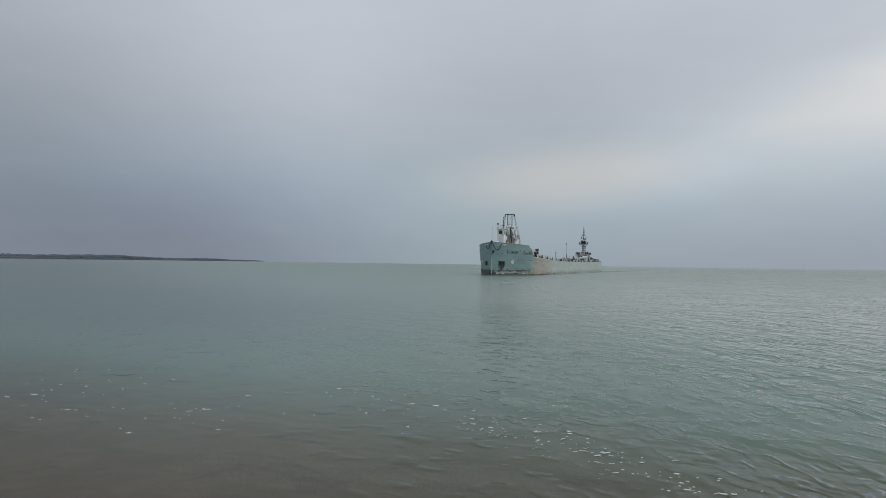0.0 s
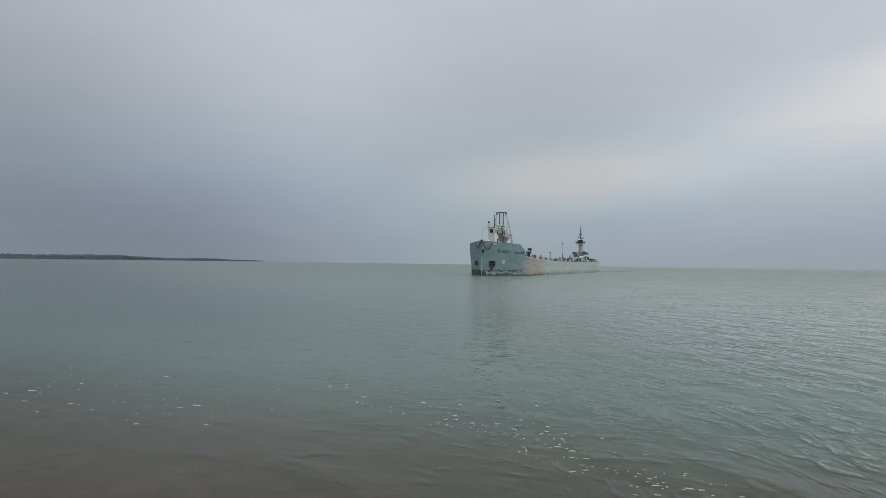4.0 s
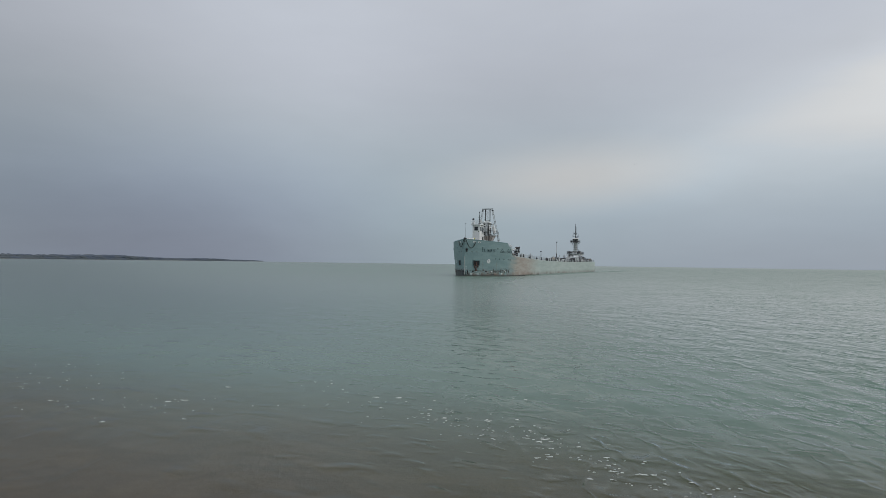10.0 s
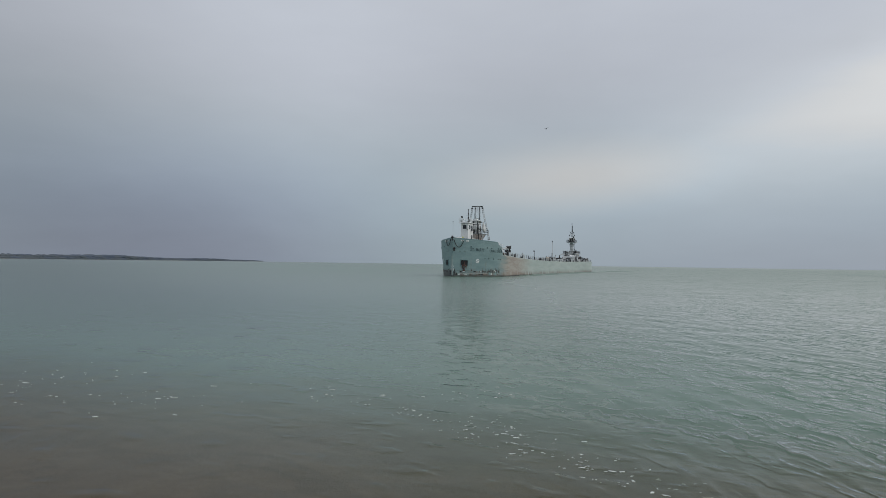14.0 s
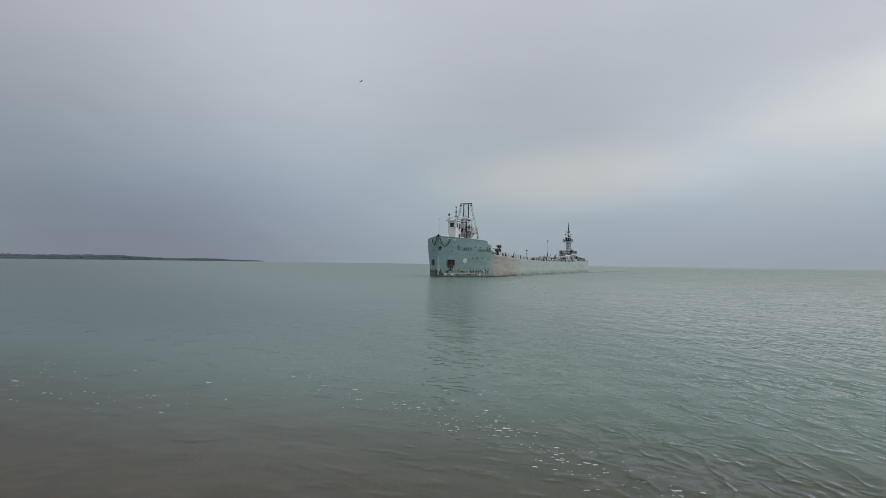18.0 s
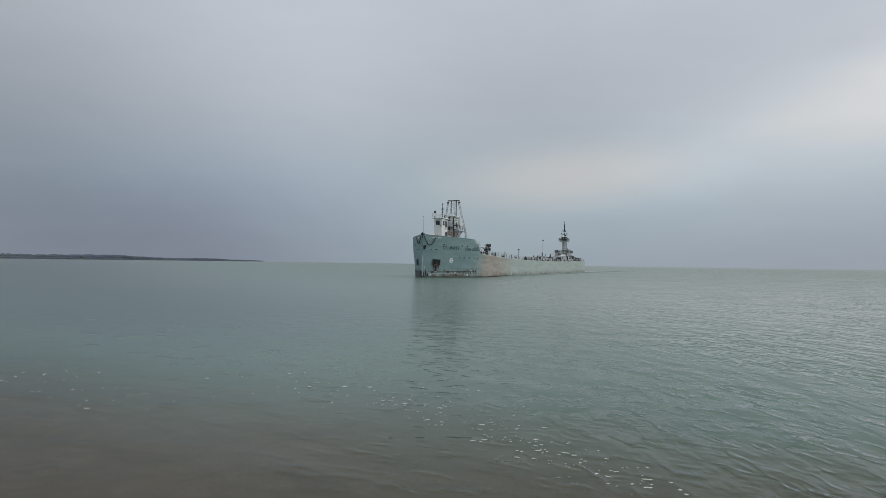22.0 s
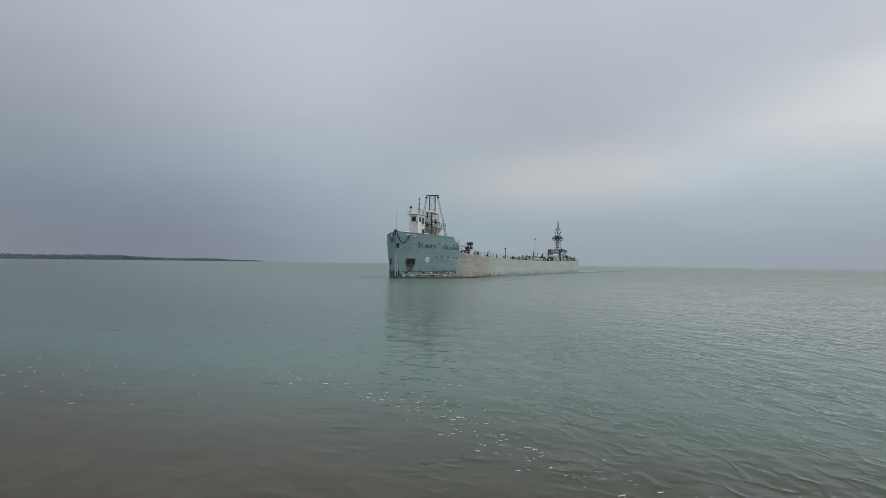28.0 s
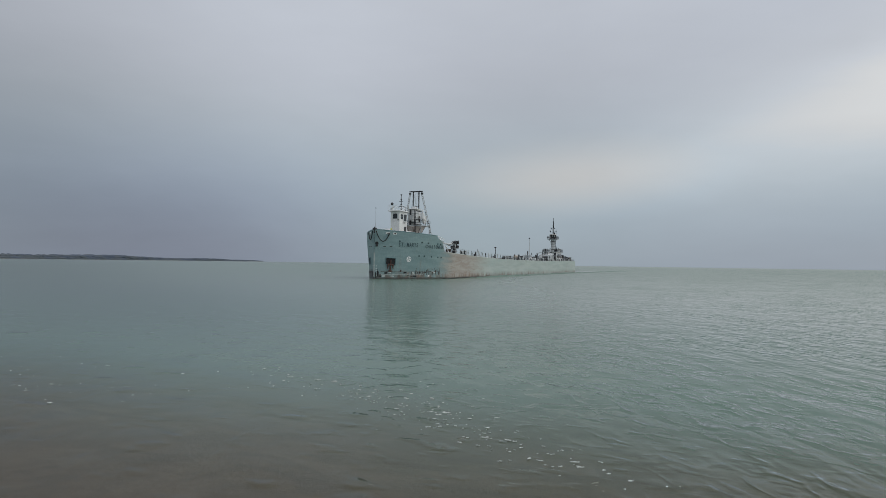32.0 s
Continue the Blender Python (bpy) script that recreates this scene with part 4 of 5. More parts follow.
# hatches along the deck
for i in range(17):
    s = 27.5 + i * 5.6
    z = main_edge(s)
    coam = part("hatch_coaming", box(B(), (-s - 1.5, -5.4, z - 0.05), (-s + 1.5, 5.4, z + 0.42), 0.04), RUST, barge, "rusty hatch coaming")
    part("hatch_lid", box(B(), (-s - 1.65, -5.55, z + 0.425), (-s + 1.65, 5.55, z + 0.60), 0.06), LIGHT_GREY if i % 3 else GREY, coam)

# side rails, one post at a time
post_mesh = {}
for side in (1, -1):
    for i in range(58):
        s = 17.0 + i * 2.3
        if s > 149:
            break
        tall = 1.25 if s < 62 else 0.95
        key = (tall, i % 3)
        if key not in post_mesh:
            bm = rod(B(), (0, 0, 0), (0, 0, tall), 0.085, 0.065, 6)
            pipe(bm, [(0, 0, tall * 0.9), (-0.35, 0, tall * 0.75), (-0.55, 0, tall * 0.35), (-0.6, 0, 0)], 0.06, 5)
            post_mesh[key] = mesh_of("rail_post", bm, (DARK, LIGHT_GREY, GREY)[i % 3])
        ob = new("rail_post", post_mesh[key])
        ob.parent = barge
        ob.location = (-s, side * (half(s) - 0.25), main_edge(s))
    for f in (0.55, 0.98):
        bm = B()
        pts = [(-s, side * (half(s) - 0.25), main_edge(s) + f * (1.25 if s < 62 else 0.95)) for s in np.linspace(17, 149, 45)]
        pipe(bm, pts, 0.022, 4)
        part("rail_wire", bm, GREY, barge)


# pale A-frame at the rail
for x_ in (-0.5, 0.5):
    bm = B()
    rod(bm, (-36 + x_, 7.6, main_edge(36)), (-36, 7.0, main_edge(36) + 2.0), 0.07, 0.06, 6)
    rod(bm, (-36 + x_, 6.4, main_edge(36)), (-36, 7.0, main_edge(36) + 2.0), 0.07, 0.06, 6)
    rod(bm, (-36 + x_, 7.6, main_edge(36) + 0.5), (-36 + x_, 6.4, main_edge(36) + 0.5), 0.05, 0.05, 6)
    part("a_frame", bm, LIGHT_GREY, barge, "pale steel A-frame at the rail")


def lamp_post(s, p, top, arm=0.22):
    z = main_edge(s)
    post = part("lamp_post", rod(B(), (-s, p, z), (-s, p, top), 0.10, 0.07, 8), DARK, barge, "dark deck lamp post")
    part("lamp_head", box(B(), (-s - 0.35, p - arm, top - 0.12), (-s + 0.25, p + arm * 0.7, top + 0.2), 0.05), DARK, post)


lamp_post(49.5, 6.9, 7.0)
bm = B()
rod(bm, (-125.8, -4.6, 4.1), (-125.8, -4.6, 13.0), 0.16, 0.08, 8)
mast = part("after_mast", bm, LIGHT_GREY, barge, "slim pale mast on the after deck")
part("mast_lamp", box(B(), (-126.05, -4.85, 12.85), (-125.55, -4.35, 13.25), 0.04), DARK, mast)
# deck gear: winches, vents, lockers
for s, p, w, h, mat in ((25, 7.3, 0.35, 1.1, DARK), (27, 7.3, 0.35, 1.2, DARK), (57.5, 6.9, 0.8, 1.0, DARK), (60.5, 6.7, 1.0, 1.15, DARK), (63.5, 7.0, 0.7, 0.9, GREY),
                        (72, 5.9, 1.3, 1.2, DARK), (75, 6.4, 1.0, 1.5, DARK), (88, 6.6, 0.9, 1.1, GREY), (93, 6.4, 0.8, 0.9, DARK), (98, 6.8, 1.0, 1.2, DARK), (107, 6.2, 1.2, 1.8, DARK),
                        (112, 5.8, 1.3, 2.4, GREY), (116, 6.0, 1.1, 2.8, WHITE), (119, 6.4, 1.2, 2.2, DARK), (121, 4.6, 1.0, 2.9, GREY), (124, 6.6, 0.9, 1.3, RUST), (131, 7.2, 0.6, 1.0, DARK), (137, 7.1, 0.7, 1.2, DARK), (145, 7.0, 0.9, 1.6, DARK), (147.2, 6.8, 0.8, 1.0, DARK)):
    z = main_edge(s)
    bm = B()
    box(bm, (-s - w, p - w * 0.7, z), (-s + w, p + w * 0.7, z + h * 0.55), 0.06)
    rod(bm, (-s, p - w * 0.8, z + h * 0.62), (-s, p + w * 0.8, z + h * 0.62), h * 0.38, h * 0.38, 12)
    g = part("deck_machine", bm, mat, barge, "deck winch with a drum")
    part("end_plate", rod(B(), (-s, p + w * 0.8, z + h * 0.62), (-s, p + w * 0.88, z + h * 0.62), h * 0.44, h * 0.44, 12), GREY, g)
for s, p in ((33, 7.4), (58, 7.5), (84, 7.5), (104, 7.5), (140, 7.3), (33, -7.4), (58, -7.5), (84, -7.5), (104, -7.5), (140, -7.3)):
    bm = B()
    for d in (-0.35, 0.35):
        rod(bm, (-s + d, p, main_edge(s)), (-s + d, p, main_edge(s) + 0.75), 0.18, 0.2, 8)
    part("bollard", bm, DARK, barge, "dark twin bollard")
# after winch house with a curved hood
bm = B()
rod(bm, (-142.5, 6.4, 5.0), (-146.5, 6.4, 5.0), 1.1, 1.1, 14)
part("winch_hood", bm, DARK, barge, "dark rounded winch hood")

# cable reels by the rail
for s_, p_, rad in ((71.5, 6.2, 0.95), (143.5, 7.0, 0.9)):
    z_ = main_edge(s_)
    reel = part("cable_reel", rod(B(), (-s_, p_ - 0.6, z_ + rad), (-s_, p_ + 0.6, z_ + rad), rad * 0.62, rad * 0.62, 18), TAN, barge, "cable reel with dark end discs")
    for y_ in (-0.66, 0.60):
        part("end_disc", rod(B(), (-s_, p_ + y_, z_ + rad), (-s_, p_ + y_ + 0.06, z_ + rad), rad, rad, 20), DARK, reel)
    part("hub", rod(B(), (-s_, p_ - 0.75, z_ + rad), (-s_, p_ + 0.75, z_ + rad), 0.2, 0.2, 10), LIGHT_GREY, reel)
# post added for an unidentified yellow spot on the forecastle
bm = B()
rod(bm, (-5.2, 0.6, 7.25), (-5.2, 0.6, 9.15), 0.09, 0.09, 8)
ball(bm, (-5.2, 0.6, 9.22), 0.2, sub=1)
part("yellow_post", bm, YELLOW, barge, "small yellow post with a round top")

# ---------------------------------------------------------------- the tug in the notch
TS = 146.0                          # station of its tower
bm = B()
prof = [(128.6, 0.4), (131, 2.6), (134, 4.4), (138, 5.2), (146, 5.35), (158, 5.3), (163, 4.9), (165.5, 3.9)]
rings = []
for s, p in prof:
    rings.append([bm.verts.new((-s, y * p, z)) for y, z in ((-0.75, -2.8), (-1, 0.2), (-1, 2.9), (1, 2.9), (1, 0.2), (0.75, -2.8))])
for a, b in zip(rings, rings[1:]):
    for i in range(6):
        bm.faces.new((a[i], a[(i + 1) % 6], b[(i + 1) % 6], b[i]))
bm.faces.new(rings[0])
bm.faces.new(list(reversed(rings[-1])))
part("tug_hull", bm, DARK, tug, "dark steel tug hull")
for side in (-1, 1):
    for i in range(6):
        s = 147 + i * 3
        tyre = B()
        bmesh.ops.create_cone(tyre, cap_ends=True, segments=14, radius1=0.55, radius2=0.55, depth=0.3, matrix=Matrix.Translation((-s, side * 5.5, 1.6)) @ Matrix.Rotation(math.pi / 2, 4, "X"))
        part("tyre_fender", tyre, BLACK, tug, "black tyre fender")
low_house = part("deck_house", box(B(), (-157, -3.4, 2.9), (-139.5, 3.4, 5.6), 0.1), WHITE, tug, "white deck house")
mid_house = part("upper_house", box(B(), (-151, -2.6, 5.6), (-141.0, 2.6, 8.1), 0.1), WHITE, tug, "white upper house with a row of dark windows")
for i in range(5):
    y = -2.0 + i * 1.0
    pane(mid_house, (-141.02, y - 0.42, 6.35), (-140.96, y + 0.42, 7.7))
for i in range(6):
    x = -150 + i * 1.6
    pane(mid_house, (x - 0.5, 2.58, 6.55), (x + 0.5, 2.64, 7.6))
for i in range(4):
    pane(low_house, (-140.9 - i * 3.6, 3.38, 4.2), (-140.2 - i * 3.6, 3.44, 4.9))
roof = part("boat_deck", box(B(), (-152, -3.0, 8.104), (-140.2, 3.0, 8.28), 0.05), GREY, tug)
rail("boat_deck_rail", [(-140.4, -2.85, 8.28), (-140.4, 2.85, 8.28), (-151.8, 2.85, 8.28), (-151.8, -2.85, 8.28), (-140.4, -2.85, 8.28)], roof, DARK, 1.05, 1.0, 0.07)
for y, z in ((-2.2, 9.5), (2.4, 9.7), (1.7, 9.2)):
    bm = B()
    rod(bm, (-142.5, y, 8.25), (-142.5, y, z), 0.3, 0.26, 10)
    part("vent_pipe", bm, DARK, tug, "dark vent pipe")
for y in (-1.6, 1.6):
    stack = part("funnel", rod(B(), (-149.5, y, 8.25), (-149.7, y, 9.3), 0.75, 0.65, 14), WHITE, tug, "short white funnel")
    part("exhaust", rod(B(), (-149.7, y, 9.3), (-149.8, y, 9.8), 0.22, 0.22, 8), RUST, stack)
bm = B()
rod(bm, (-TS, 0, 8.2), (-TS, 0, 13.4), 0.85, 0.75, 14)
column = part("tower_column", bm, LIGHT_GREY, tug, "white tower column")
for i in range(4):
    part("ring_band", rod(B(), (-TS, 0, 9.2 + i * 1.1), (-TS, 0, 9.32 + i * 1.1), 0.93, 0.93, 14), DARK, column)
bm = B()
for d in (-0.2, 0.2):
    rod(bm, (-TS + d, 1.15, 8.2), (-TS + d, 1.15, 13.4), 0.05, 0.05, 5)
for i in range(16):
    rod(bm, (-TS - 0.2, 1.15, 8.5 + i * 0.31), (-TS + 0.2, 1.15, 8.5 + i * 0.31), 0.035, 0.035, 4)
part("ladder", bm, DARK, column)
for y in (-1.6, 1.6):
    part("strut", rod(B(), (-TS, y * 0.45, 11.8), (-TS, y, 13.4), 0.09, 0.09, 6), WHITE, column)
plat = part("tower_platform", box(B(), (-TS - 2.1, -2.05, 13.4), (-TS + 2.1, 2.05, 13.65), 0.05), GREY, tug, "grey platform under the tower wheelhouse")
rail("platform_rail", [(-TS + 2.0, -1.95, 13.65), (-TS + 2.0, 1.95, 13.65), (-TS - 2.0, 1.95, 13.65), (-TS - 2.0, -1.95, 13.65), (-TS + 2.0, -1.95, 13.65)], plat, DARK, 1.0, 0.9, 0.06)
bm = B()
rod(bm, (-TS, 0, 13.65), (-TS, 0, 14.35), 1.2, 1.28, 8)
wheel = part("tower_wheelhouse", bm, DARK, tug, "eight-sided grey wheelhouse with dark windows all round")
part("window_band", rod(B(), (-TS, 0, 14.352), (-TS, 0, 15.45), 1.25, 1.38, 8), GLASS, wheel, "dark window band")
for i in range(8):
    a = math.pi / 8 + i * math.pi / 4
    a -= math.pi / 8
    c, s_ = math.cos(a + math.pi / 8), math.sin(a + math.pi / 8)
    part("mullion", rod(B(), (-TS + 1.28 * math.cos(a), 1.28 * math.sin(a), 14.35), (-TS + 1.40 * math.cos(a), 1.40 * math.sin(a), 15.45), 0.09, 0.09, 5), WHITE, wheel)
part("roof", rod(B(), (-TS, 0, 15.454), (-TS, 0, 15.75), 1.55, 1.1, 8), WHITE, wheel)
bm = B()
rod(bm, (-TS - 0.4, 0, 15.7), (-TS - 0.4, 0, 19.6), 0.22, 0.16, 8)
rod(bm, (-TS - 0.4, 0, 19.6), (-TS - 0.4, 0, 22.5), 0.14, 0.09, 6)
rod(bm, (-TS - 0.4, 0.25, 18.2), (-TS - 0.4, 0.25, 21.2), 0.10, 0.08, 6)
tmast = part("radar_mast", bm, DARK, tug, "dark radar mast with crossbars and lamps")
for z, w in ((16.5, 1.2), (17.7, 0.6)):
    part("crossbar", box(B(), (-TS - 0.48, -w, z), (-TS - 0.32, w, z + 0.14), 0.02), DARK, tmast)
    for y in (-w, w):
        part("mast_lamp", box(B(), (-TS - 0.6, y - 0.16, z + 0.14), (-TS - 0.2, y + 0.16, z + 0.6), 0.04), DARK, tmast)
part("radar_scanner", box(B(), (-TS - 0.1, -0.95, 17.2), (-TS + 0.15, 0.95, 17.38), 0.04), WHITE, tmast)
part("searchlight", rod(B(), (-TS + 1.1, 1.0, 15.9), (-TS + 1.6, 1.0, 15.95), 0.28, 0.3, 12), DARK, tug)
part("whip_aerial", rod(B(), (-TS - 0.8, -1.1, 15.6), (-TS - 0.8, -1.1, 19.0), 0.04, 0.02, 5), DARK, tug)
part("whip_aerial", rod(B(), (-TS - 0.8, 1.2, 15.6), (-TS - 0.8, 1.2, 18.2), 0.04, 0.02, 5), DARK, tug)

# side railings and gear round the tug's houses
rail("lower_rail", [(-139.8, -3.3, 5.6), (-139.8, 3.3, 5.6), (-156.8, 3.3, 5.6)], tug, DARK, 1.05, 1.0, 0.065)
for x, y, z, w, h in ((-140.6, 1.6, 5.6, 0.45, 1.1), (-140.6, -1.8, 5.6, 0.4, 0.9), (-153.0, 2.4, 5.6, 0.6, 1.5), (-155.0, 1.2, 5.6, 0.7, 1.2)):
    part("vent_box", box(B(), (x - w, y - w, z), (x + w, y + w, z + h), 0.06), DARK, tug, "dark vent box")
part("boom_post", rod(B(), (-153.6, 0, 5.6), (-153.6, 0, 10.8), 0.16, 0.1, 8), DARK, tug)

# pump gear on the after deck of the barge, ahead of the tug
for s_, p_, w_, d_, h_, mat_ in ((112, 1.5, 1.6, 1.2, 1.6, DARK), (115.5, -2.5, 1.2, 1.5, 2.6, GREY), (118.5, 2.4, 1.1, 1.1, 3.0, WHITE), (121.5, -0.5, 1.3, 1.3, 2.1, DARK), (124.0, 2.0, 0.9, 1.4, 2.6, DARK)):
    z_, h_ = main_edge(s_), h_ * 1.35
    unit = part("pump_unit", box(B(), (-s_ - w_, p_ - d_, z_ - 0.02), (-s_ + w_, p_ + d_, z_ + h_ * 0.6), 0.08), mat_, barge, "deck pump unit with pipes")
    part("pipe", pipe(B(), [(-s_ - w_ * 0.5, p_, z_ + h_ * 0.5), (-s_ - w_ * 0.5, p_, z_ + h_), (-s_ + w_ * 0.9, p_ + 0.3, z_ + h_), (-s_ + w_ * 0.9, p_ + 0.3, z_)], 0.14, 8), DARK, unit)
    part("valve_wheel", rod(B(), (-s_, p_ + d_, z_ + h_ * 0.75), (-s_, p_ + d_ + 0.08, z_ + h_ * 0.75), 0.35, 0.35, 12), DARK, unit)

# white pump room casing by the mast, pale pipe hoops beside it
casing = part("pump_casing", box(B(), (-125.2, -6.4, main_edge(122) - 0.02), (-122.6, -4.9, main_edge(122) + 2.1), 0.08), WHITE, barge, "white pump room casing")
part("casing_door", box(B(), (-122.62, -6.0, main_edge(122) + 0.1), (-122.54, -5.3, main_edge(122) + 1.8), 0.02), GREY, casing)
part("casing_vent", rod(B(), (-124.0, -5.6, main_edge(122) + 2.1), (-124.0, -5.6, main_edge(122) + 2.8), 0.25, 0.25, 10), LIGHT_GREY, casing)
for p_, r_ in ((-0.6, 1.5), (1.0, 1.2), (2.6, 1.4)):
    pts = [(-127.4, p_ + r_ * math.cos(i * math.pi / 10), main_edge(126) + 1.8 + r_ * math.sin(i * math.pi / 10)) for i in range(11)]
    pts = [(-127.4, p_ + r_, main_edge(126) - 0.1)] + pts + [(-127.4, p_ - r_, main_edge(126) - 0.1)]
    part("pipe_hoop", pipe(B(), pts, 0.12, 8), LIGHT_GREY, barge, "pale pipe hoop")

# small vents, lockers and davits along the after deck
clutter_rng = random.Random(8)
for i in range(46):
    s_ = 60 + 66 * (i / 46) ** 0.72 + clutter_rng.uniform(-0.8, 0.8)
    p_ = clutter_rng.choice((6.9, 6.2, 5.2, 3.4, 1.2)) + clutter_rng.uniform(-0.4, 0.4)
    z_ = main_edge(s_)
    tall = clutter_rng.uniform(0.45, 1.0) + 1.1 * smooth(s_, 104, 116) * clutter_rng.random()
    tint = clutter_rng.choice((DARK, GREY, LIGHT_GREY, GREY, WHITE, TEAL))
    kind = i % 4
    if kind == 0:
        vent = part("mushroom_vent", rod(B(), (-s_, p_, z_), (-s_, p_, z_ + tall), 0.16, 0.16, 8), tint, barge, "mushroom vent")
        part("cap", rod(B(), (-s_, p_, z_ + tall), (-s_, p_, z_ + tall + 0.28), 0.42, 0.26, 10), DARK, vent)
    elif kind == 1:
        part("deck_locker", box(B(), (-s_ - 0.5, p_ - 0.35, z_), (-s_ + 0.5, p_ + 0.35, z_ + tall * 0.8), 0.05), tint, barge, "steel deck locker")
    elif kind == 2:
        part("davit", pipe(B(), [(-s_, p_, z_), (-s_, p_, z_ + tall * 1.2), (-s_ + 0.25, p_ + 0.2, z_ + tall * 1.45), (-s_ + 0.8, p_ + 0.5, z_ + tall * 1.45)], 0.09, 6), DARK, barge, "small bent davit")
    else:
        reel = part("hose_reel", rod(B(), (-s_, p_ - 0.3, z_ + 0.62), (-s_, p_ + 0.3, z_ + 0.62), 0.5, 0.5, 12), tint, barge, "hose reel on a low stand")
        part("stand", box(B(), (-s_ - 0.35, p_ - 0.38, z_), (-s_ + 0.35, p_ + 0.38, z_ + 0.3), 0.03), DARK, reel)

# ---------------------------------------------------------------- wake and waves round the hull


def skyward(me):
    """Turn every face of a wave's sheet upwards."""
    low = [f.index for f in me.polygons if f.normal.z < 0]
    bm = bmesh.new()
    bm.from_mesh(me)
    bm.faces.ensure_lookup_table()
    bmesh.ops.reverse_faces(bm, faces=[bm.faces[i] for i in low])
    bm.to_mesh(me)
    bm.free()


def ridge(name, line, width, height, mat, label, category):
    """A low rounded wave along a line of points (s, p)."""
    bm = B()
    prev = None
    for i, (s, p, k) in enumerate(line):
        row = []
        for j in range(7):
            u = j / 6 * 2 - 1
            z = -0.05 + height * k * (math.cos(u * math.pi) + 1) / 2 * (0.8 + 0.35 * noise.noise((s * 0.13, p, 1.7)))
            row.append(bm.verts.new((-s, p + u * width, z)))
        if prev:
            for a in range(6):
                bm.faces.new((prev[a], prev[a + 1], row[a + 1], row[a]))
        prev = row
    ob = part(name, bm, mat, None, smooth=True)
    skyward(ob.data)
    return tagged(ob, label, category, kind="stuff")


def crests(name, rows, label):
    """Short wave crests standing off the hull, each a rounded ridge that tapers at both ends; rows of start, end (s, p), height, width."""
    bm = B()
    for (s0, p0), (s1, p1), height, width in rows:
        run = Vector((-(s1 - s0), p1 - p0, 0)).normalized()
        side = Vector((-run.y, run.x, 0))
        prev = None
        for i in range(9):
            t = i / 8
            at = Vector((-(s0 + (s1 - s0) * t), p0 + (p1 - p0) * (t ** 1.2), 0))
            k = height * (1 - t) ** 0.6 * min(1.0, 0.35 + 4 * t)
            row = []
            for j in range(7):
                u = j / 6 * 2 - 1
                row.append(bm.verts.new(at + side * (u * width) + Vector((0, 0, -0.06 + k * (math.cos(u * math.pi) + 1) / 2))))
            if prev:
                for a in range(6):
                    bm.faces.new((prev[a], prev[a + 1], row[a + 1], row[a]))
            prev = row
    ob = part(name, bm, WATER, None, smooth=True)
    skyward(ob.data)
    return tagged(ob, label, "wake", kind="stuff")


wave_rng = random.Random(17)
wake_rows = []
for k in range(34):
    s_ = 19 + k * 4.0 + wave_rng.uniform(-0.8, 0.8)
    reach = wave_rng.uniform(2.2, 3.8)
    wake_rows.append(((s_, half(s_, 0) - 0.1), (s_ + reach * 1.4, half(s_, 0) + reach), wave_rng.uniform(0.32, 0.5) * smooth(s_, 10, 40), wave_rng.uniform(0.5, 0.8)))
for k in range(26):
    s_ = 152 + k * 7.0 + wave_rng.uniform(-2, 2)
    p_ = 9.0 + (s_ - 150) * 0.05
    wake_rows.append(((s_, p_), (s_ + 6, p_ + 4), wave_rng.uniform(0.25, 0.42) * (1 - 0.6 * smooth(s_, 200, 340)), wave_rng.uniform(0.6, 1.0)))
wake = crests("wake_wave", wake_rows, "low dark wake waves trailing along the barge")
bow_rows = []
for side in (1, -1):
    for s_, reach, h_ in ((0.0, 2.6, 0.34), (0.8, 2.2, 0.30), (1.8, 2.0, 0.28), (3.2, 2.0, 0.24), (5.0, 2.2, 0.24), (7.0, 2.2, 0.22), (9.5, 2.4, 0.22), (12.0, 2.4, 0.22), (15.0, 2.4, 0.22)):
        p_ = half(s_, 0.0) if s_ else 0.05
        bow_rows.append(((s_, side * (p_ - 0.05)), (s_ + reach * 1.1, side * (half(s_ + reach * 0.6, 0.0) + reach * 0.75)), h_ * 0.55, 0.4))
bow_wave = crests("bow_wave", bow_rows, "small bow waves against the hull")

foam_rng = random.Random(21)


def foam_flecks(name, spots, mat, label, rise=0.002):
    """Flat irregular lumps of foam, a few centimetres high, joined."""
    bm = B()
    for x, y, a, b, turn in spots:
        n = 11
        top = []
        ring = []
        for i in range(n):
            ang = i / n * 6.283
            r = foam_rng.uniform(0.22, 1.2)
            c, s = math.cos(ang) * a * r, math.sin(ang) * b * r
            px, py = x + c * math.cos(turn) - s * math.sin(turn), y + c * math.sin(turn) + s * math.cos(turn)
            ring.append(bm.verts.new((px, py, -rise)))
            top.append(bm.verts.new((x + (px - x) * 0.92, y + (py - y) * 0.92, rise)))
        bm.faces.new(top)
        for i in range(n):
            bm.faces.new((ring[i], ring[(i + 1) % n], top[(i + 1) % n], top[i]))
    ob = part(name, bm, mat)
    return tagged(ob, label, "foam", kind="stuff")


# churned water; its pale colour also paints in smooth wake mirroring the sky
churn = [(s, 5.5 + (s - 150) * 0.03, (1 - 0.8 * smooth(s, 175, 330)) * (0.65 + 0.9 * max(0.0, noise.noise((s * 0.11, 0, 3))))) for s in np.linspace(151, 330, 130)]
stern_foam_sheen = ridge("stern_foam_sheen", churn, 3.4, 0.50, WAKE_FOAM_SHEEN, "pale churned water and painted sky sheen behind the stern", "wake")
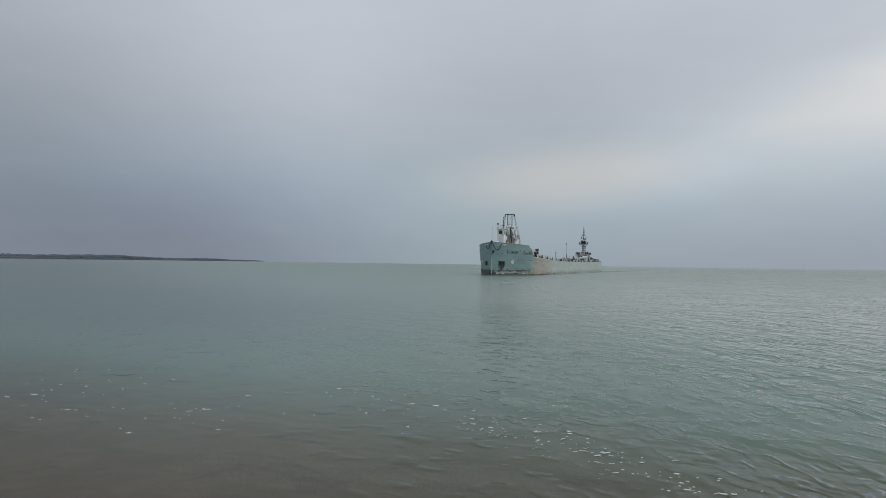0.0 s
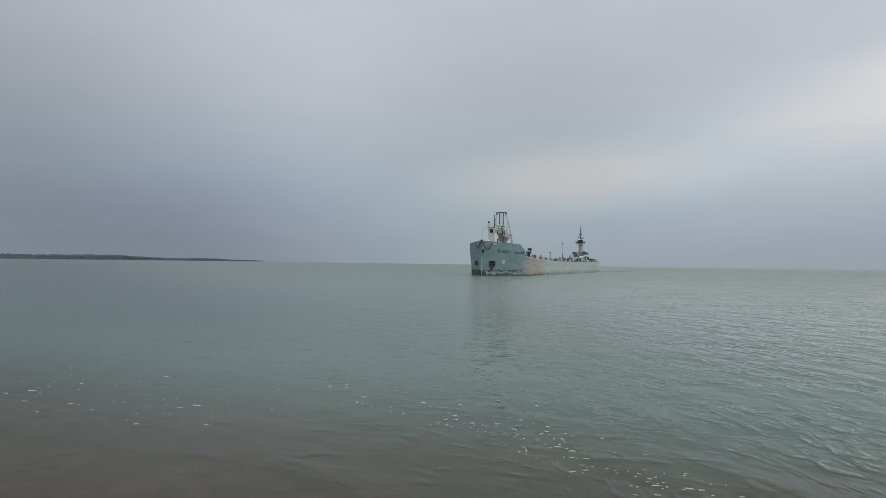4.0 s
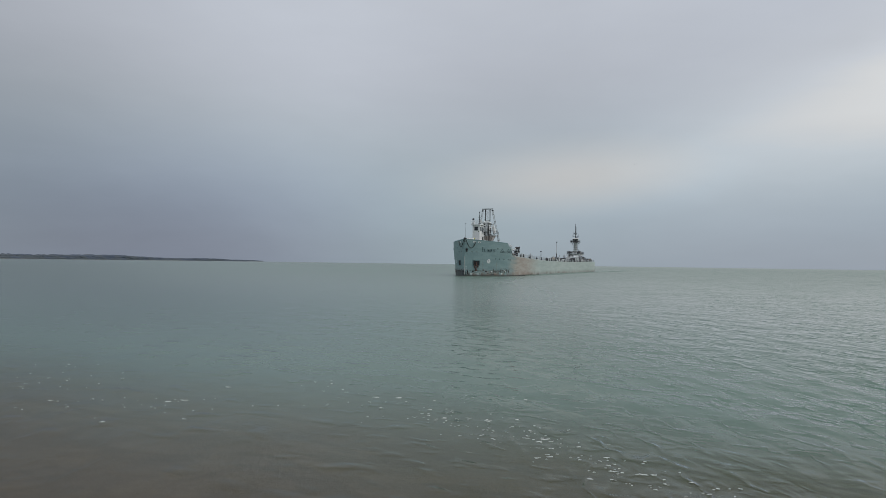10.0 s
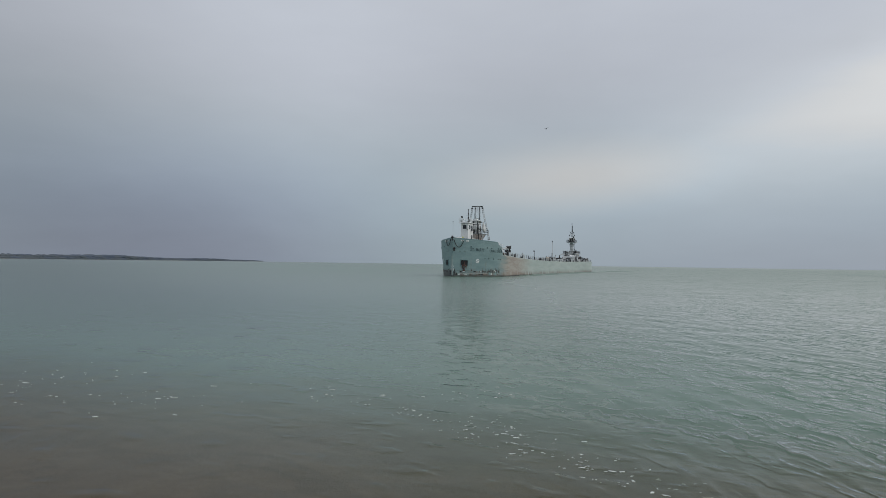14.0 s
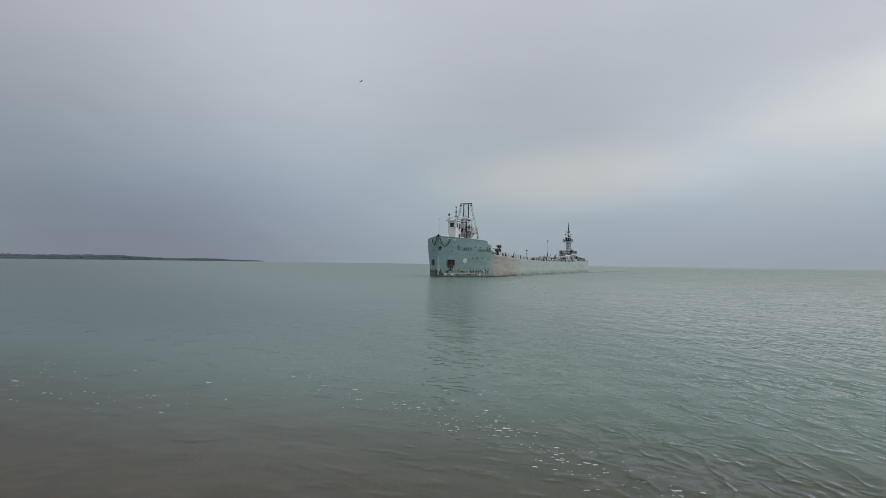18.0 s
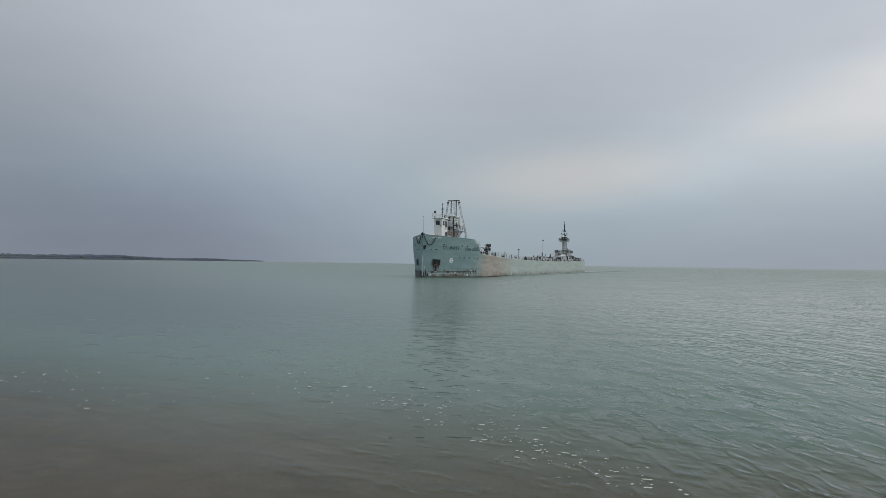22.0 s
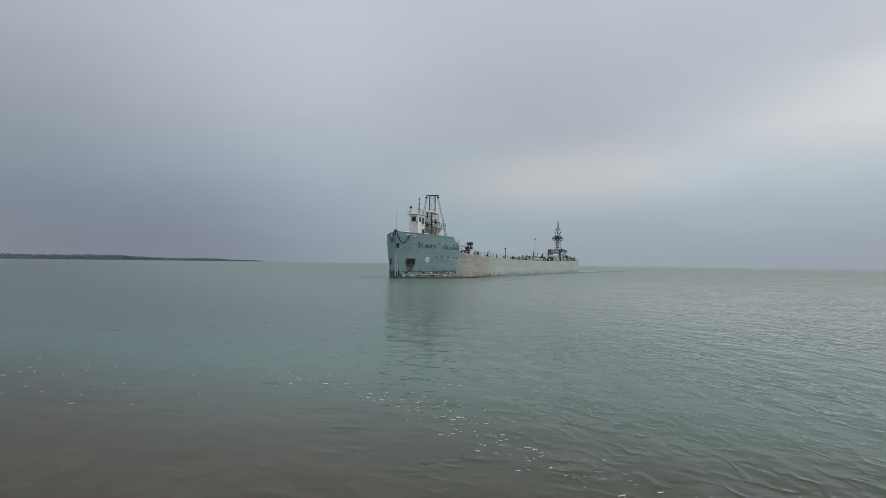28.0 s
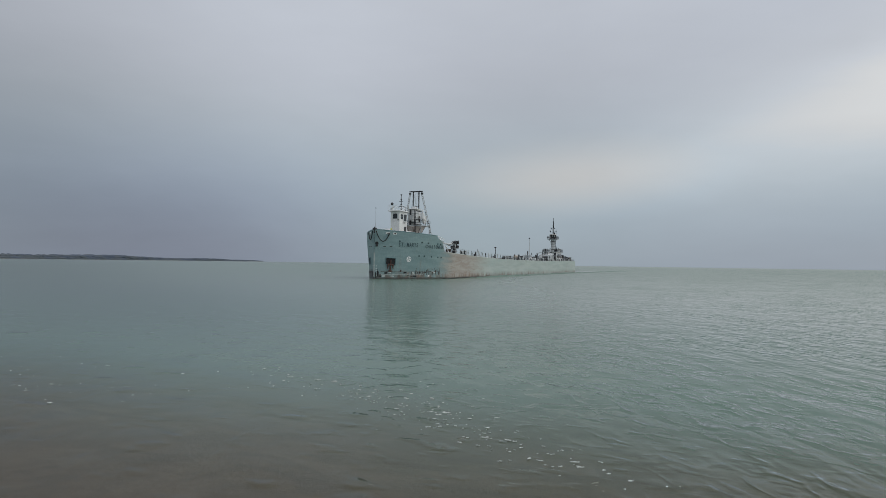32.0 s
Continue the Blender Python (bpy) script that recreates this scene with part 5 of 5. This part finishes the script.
trail = [(s, half(min(s, 140.0), 0.0) + 0.9 + 1.2 * smooth(s, 120, 330) + 0.3 * noise.noise((s * 0.05, 4, 1)), smooth(s, 14, 40) * (1 - 0.55 * smooth(s, 200, 420)) * (0.75 + 0.5 * noise.noise((s * 0.06, 0, 8)))) for s in np.linspace(14, 420, 280)]
hull_wave = ridge("hull_wave", trail, 0.75, 0.62, WATER, "long dark wake wave running along the barge", "wake")

# drifting foam near the beach: (centre x, y, spread along, spread across, flecks)
PATCHES = [(-7.6, 11.2, 1.5, 0.7, 15), (-4.6, 10.3, 1.3, 0.5, 12), (-2.2, 11.6, 1.4, 0.8, 14), (-0.3, 10.3, 1.2, 0.55, 18), (1.0, 9.7, 0.9, 0.55, 26), (1.8, 8.6, 0.8, 0.5, 26), (2.4, 7.5, 0.7, 0.45, 18), (-8.8, 13.2, 1.4, 1.0, 12), (1.2, 11.2, 1.0, 0.6, 8), (3.1, 6.7, 0.7, 0.4, 14), (3.9, 5.7, 0.7, 0.4, 10), (4.6, 4.9, 0.7, 0.4, 7)]
foam_patches = []
for cx, cy, sx, sy, count in PATCHES:
    spots = []
    for _ in range(round(count * 1.9)):
        big = foam_rng.random() < 0.30
        a = foam_rng.uniform(0.030, 0.075) * (1.3 if cx < 0 else 1.0) if big else foam_rng.uniform(0.012, 0.034)
        u, v = foam_rng.gauss(0, 0.68) * sx, foam_rng.gauss(0, 0.95) * sy
        spots.append((u, v - 0.38 * u, a, a * foam_rng.uniform(0.25, 0.55), foam_rng.uniform(-0.6, 0.4)))
    foam_patches.append((foam_flecks("foam_patch", spots, FOAM, "scattered white foam flecks drifting on the shallows"), cx, cy))

# ---------------------------------------------------------------- the gull
gull = empty("gull", "grey gull gliding and flapping over the lake", "bird")
bm = B()
ball(bm, (0, 0, 0), 1.0, (0.24, 0.075, 0.07))
ball(bm, (0.24, 0, 0.03), 0.055, (1.15, 1, 1))
rod(bm, (0.28, 0, 0.03), (0.36, 0, 0.015), 0.02, 0.005, 6)
part("body", bm, BIRD_GREY, gull)
bm = B()
box(bm, (-0.36, -0.07, -0.008), (-0.17, 0.07, 0.008), 0.006)
part("tail", bm, BIRD_GREY, gull)


def wing(side):
    bm = B()
    rows = []
    for i, (y, front, back, z) in enumerate(((0.0, 0.12, -0.10, 0.0), (0.22, 0.15, -0.08, 0.05), (0.42, 0.12, -0.09, 0.06), (0.62, 0.02, -0.13, 0.03), (0.72, -0.10, -0.15, 0.01))):
        t = 0.014 * (1 - i / 6)
        rows.append([bm.verts.new((front, side * y, z)), bm.verts.new(((front + back) / 2, side * y, z + t)), bm.verts.new((back, side * y, z)), bm.verts.new(((front + back) / 2, side * y, z - t))])
    for a, b in zip(rows, rows[1:]):
        for i in range(4):
            bm.faces.new((a[i], a[(i + 1) % 4], b[(i + 1) % 4], b[i]))
    bm.faces.new(rows[0])
    bm.faces.new(list(reversed(rows[-1])))
    ob = part("wing", bm, BIRD_GREY, gull)
    ob.location = (0.02, side * 0.05, 0.03)
    return ob


port_wing, star_wing = wing(1), wing(-1)
for piece in gull.children:
    piece.data.transform(Matrix.Scale(0.78, 4))

# ---------------------------------------------------------------- what moves
SHIP_X, SHIP_Y, COURSE, HEADING = 13.293, 157.432, radians(-26.42), -23.314


def ship_pose(t, rise=0.27):
    run = 1.7657 * t + 0.001586 * t * t
    return pose(SHIP_X + math.sin(COURSE) * run, SHIP_Y - math.cos(COURSE) * run, rise, 0, 0, HEADING - 0.0052 * t - 90)


def motions():
    ship_rows = [(float(t), ship_pose(t)) for t in range(0, 33, 2)]
    for thing in (barge, tug):
        walk(thing, ship_rows)
    for thing in (wake, hull_wave, bow_wave, stern_foam_sheen):
        walk(thing, [(float(t), ship_pose(t, 0.0)) for t in range(0, 33, 2)])
    # the ripples travel towards the beach
    walk(water, [(float(t), pose(WATER_HOME[0] - 0.75 * t, WATER_HOME[1] - 0.28 * t, 0.0)) for t in (0, 8, 16, 24, 32)])
    # foam drifts along the beach and sways with each small wave
    for i, (patch, cx, cy) in enumerate(foam_patches):
        rows = []
        for k in range(65):
            t = k * 0.5
            sway = math.sin(t * 1.9 + cx * 0.7 + cy)
            rows.append((t, pose(1.098 * (cx + 0.55 - 0.075 * t) + 0.06 * sway, 1.098 * (cy - 0.12 + 0.062 * t) + 0.12 * sway, 0.006 + 0.003 * sway, 0, 0, 3 * math.sin(t * 0.35 + i))))
        walk(patch, rows)
    # the gull crosses the bay in level flight
    way_points = [(0, 163, 302), (5, 114, 247), (10, 64, 191.5), (12, 45.5, 168), (14, 25.4, 143.8), (16, 5.0, 127.0), (17, -5.2, 117.2), (18, -15.9, 107.9), (19, -27.1, 99.2), (20, -38.9, 92.0), (21, -51.2, 85.6), (23, -75.0, 73.5), (27, -123, 48), (32, -183, 17)]
    flight, wings = [], ([], [])
    for a, b in zip(way_points, way_points[1:] + [(34, -207, 4.5)]):
        flight.append((float(a[0]), pose(a[1], a[2], 37.17, 0, 0, math.degrees(math.atan2(b[2] - a[2], b[1] - a[1])))))
    walk(gull, flight)
    for k in range(321):
        t = k * 0.1
        beat = 6 + 26 * math.sin(t * 15.0)
        for side, rows, ob in ((1, wings[0], port_wing), (-1, wings[1], star_wing)):
            rows.append((t, pose(0.02, side * 0.05, 0.03, side * beat)))
    walk(port_wing, wings[0])
    walk(star_wing, wings[1])


motions()
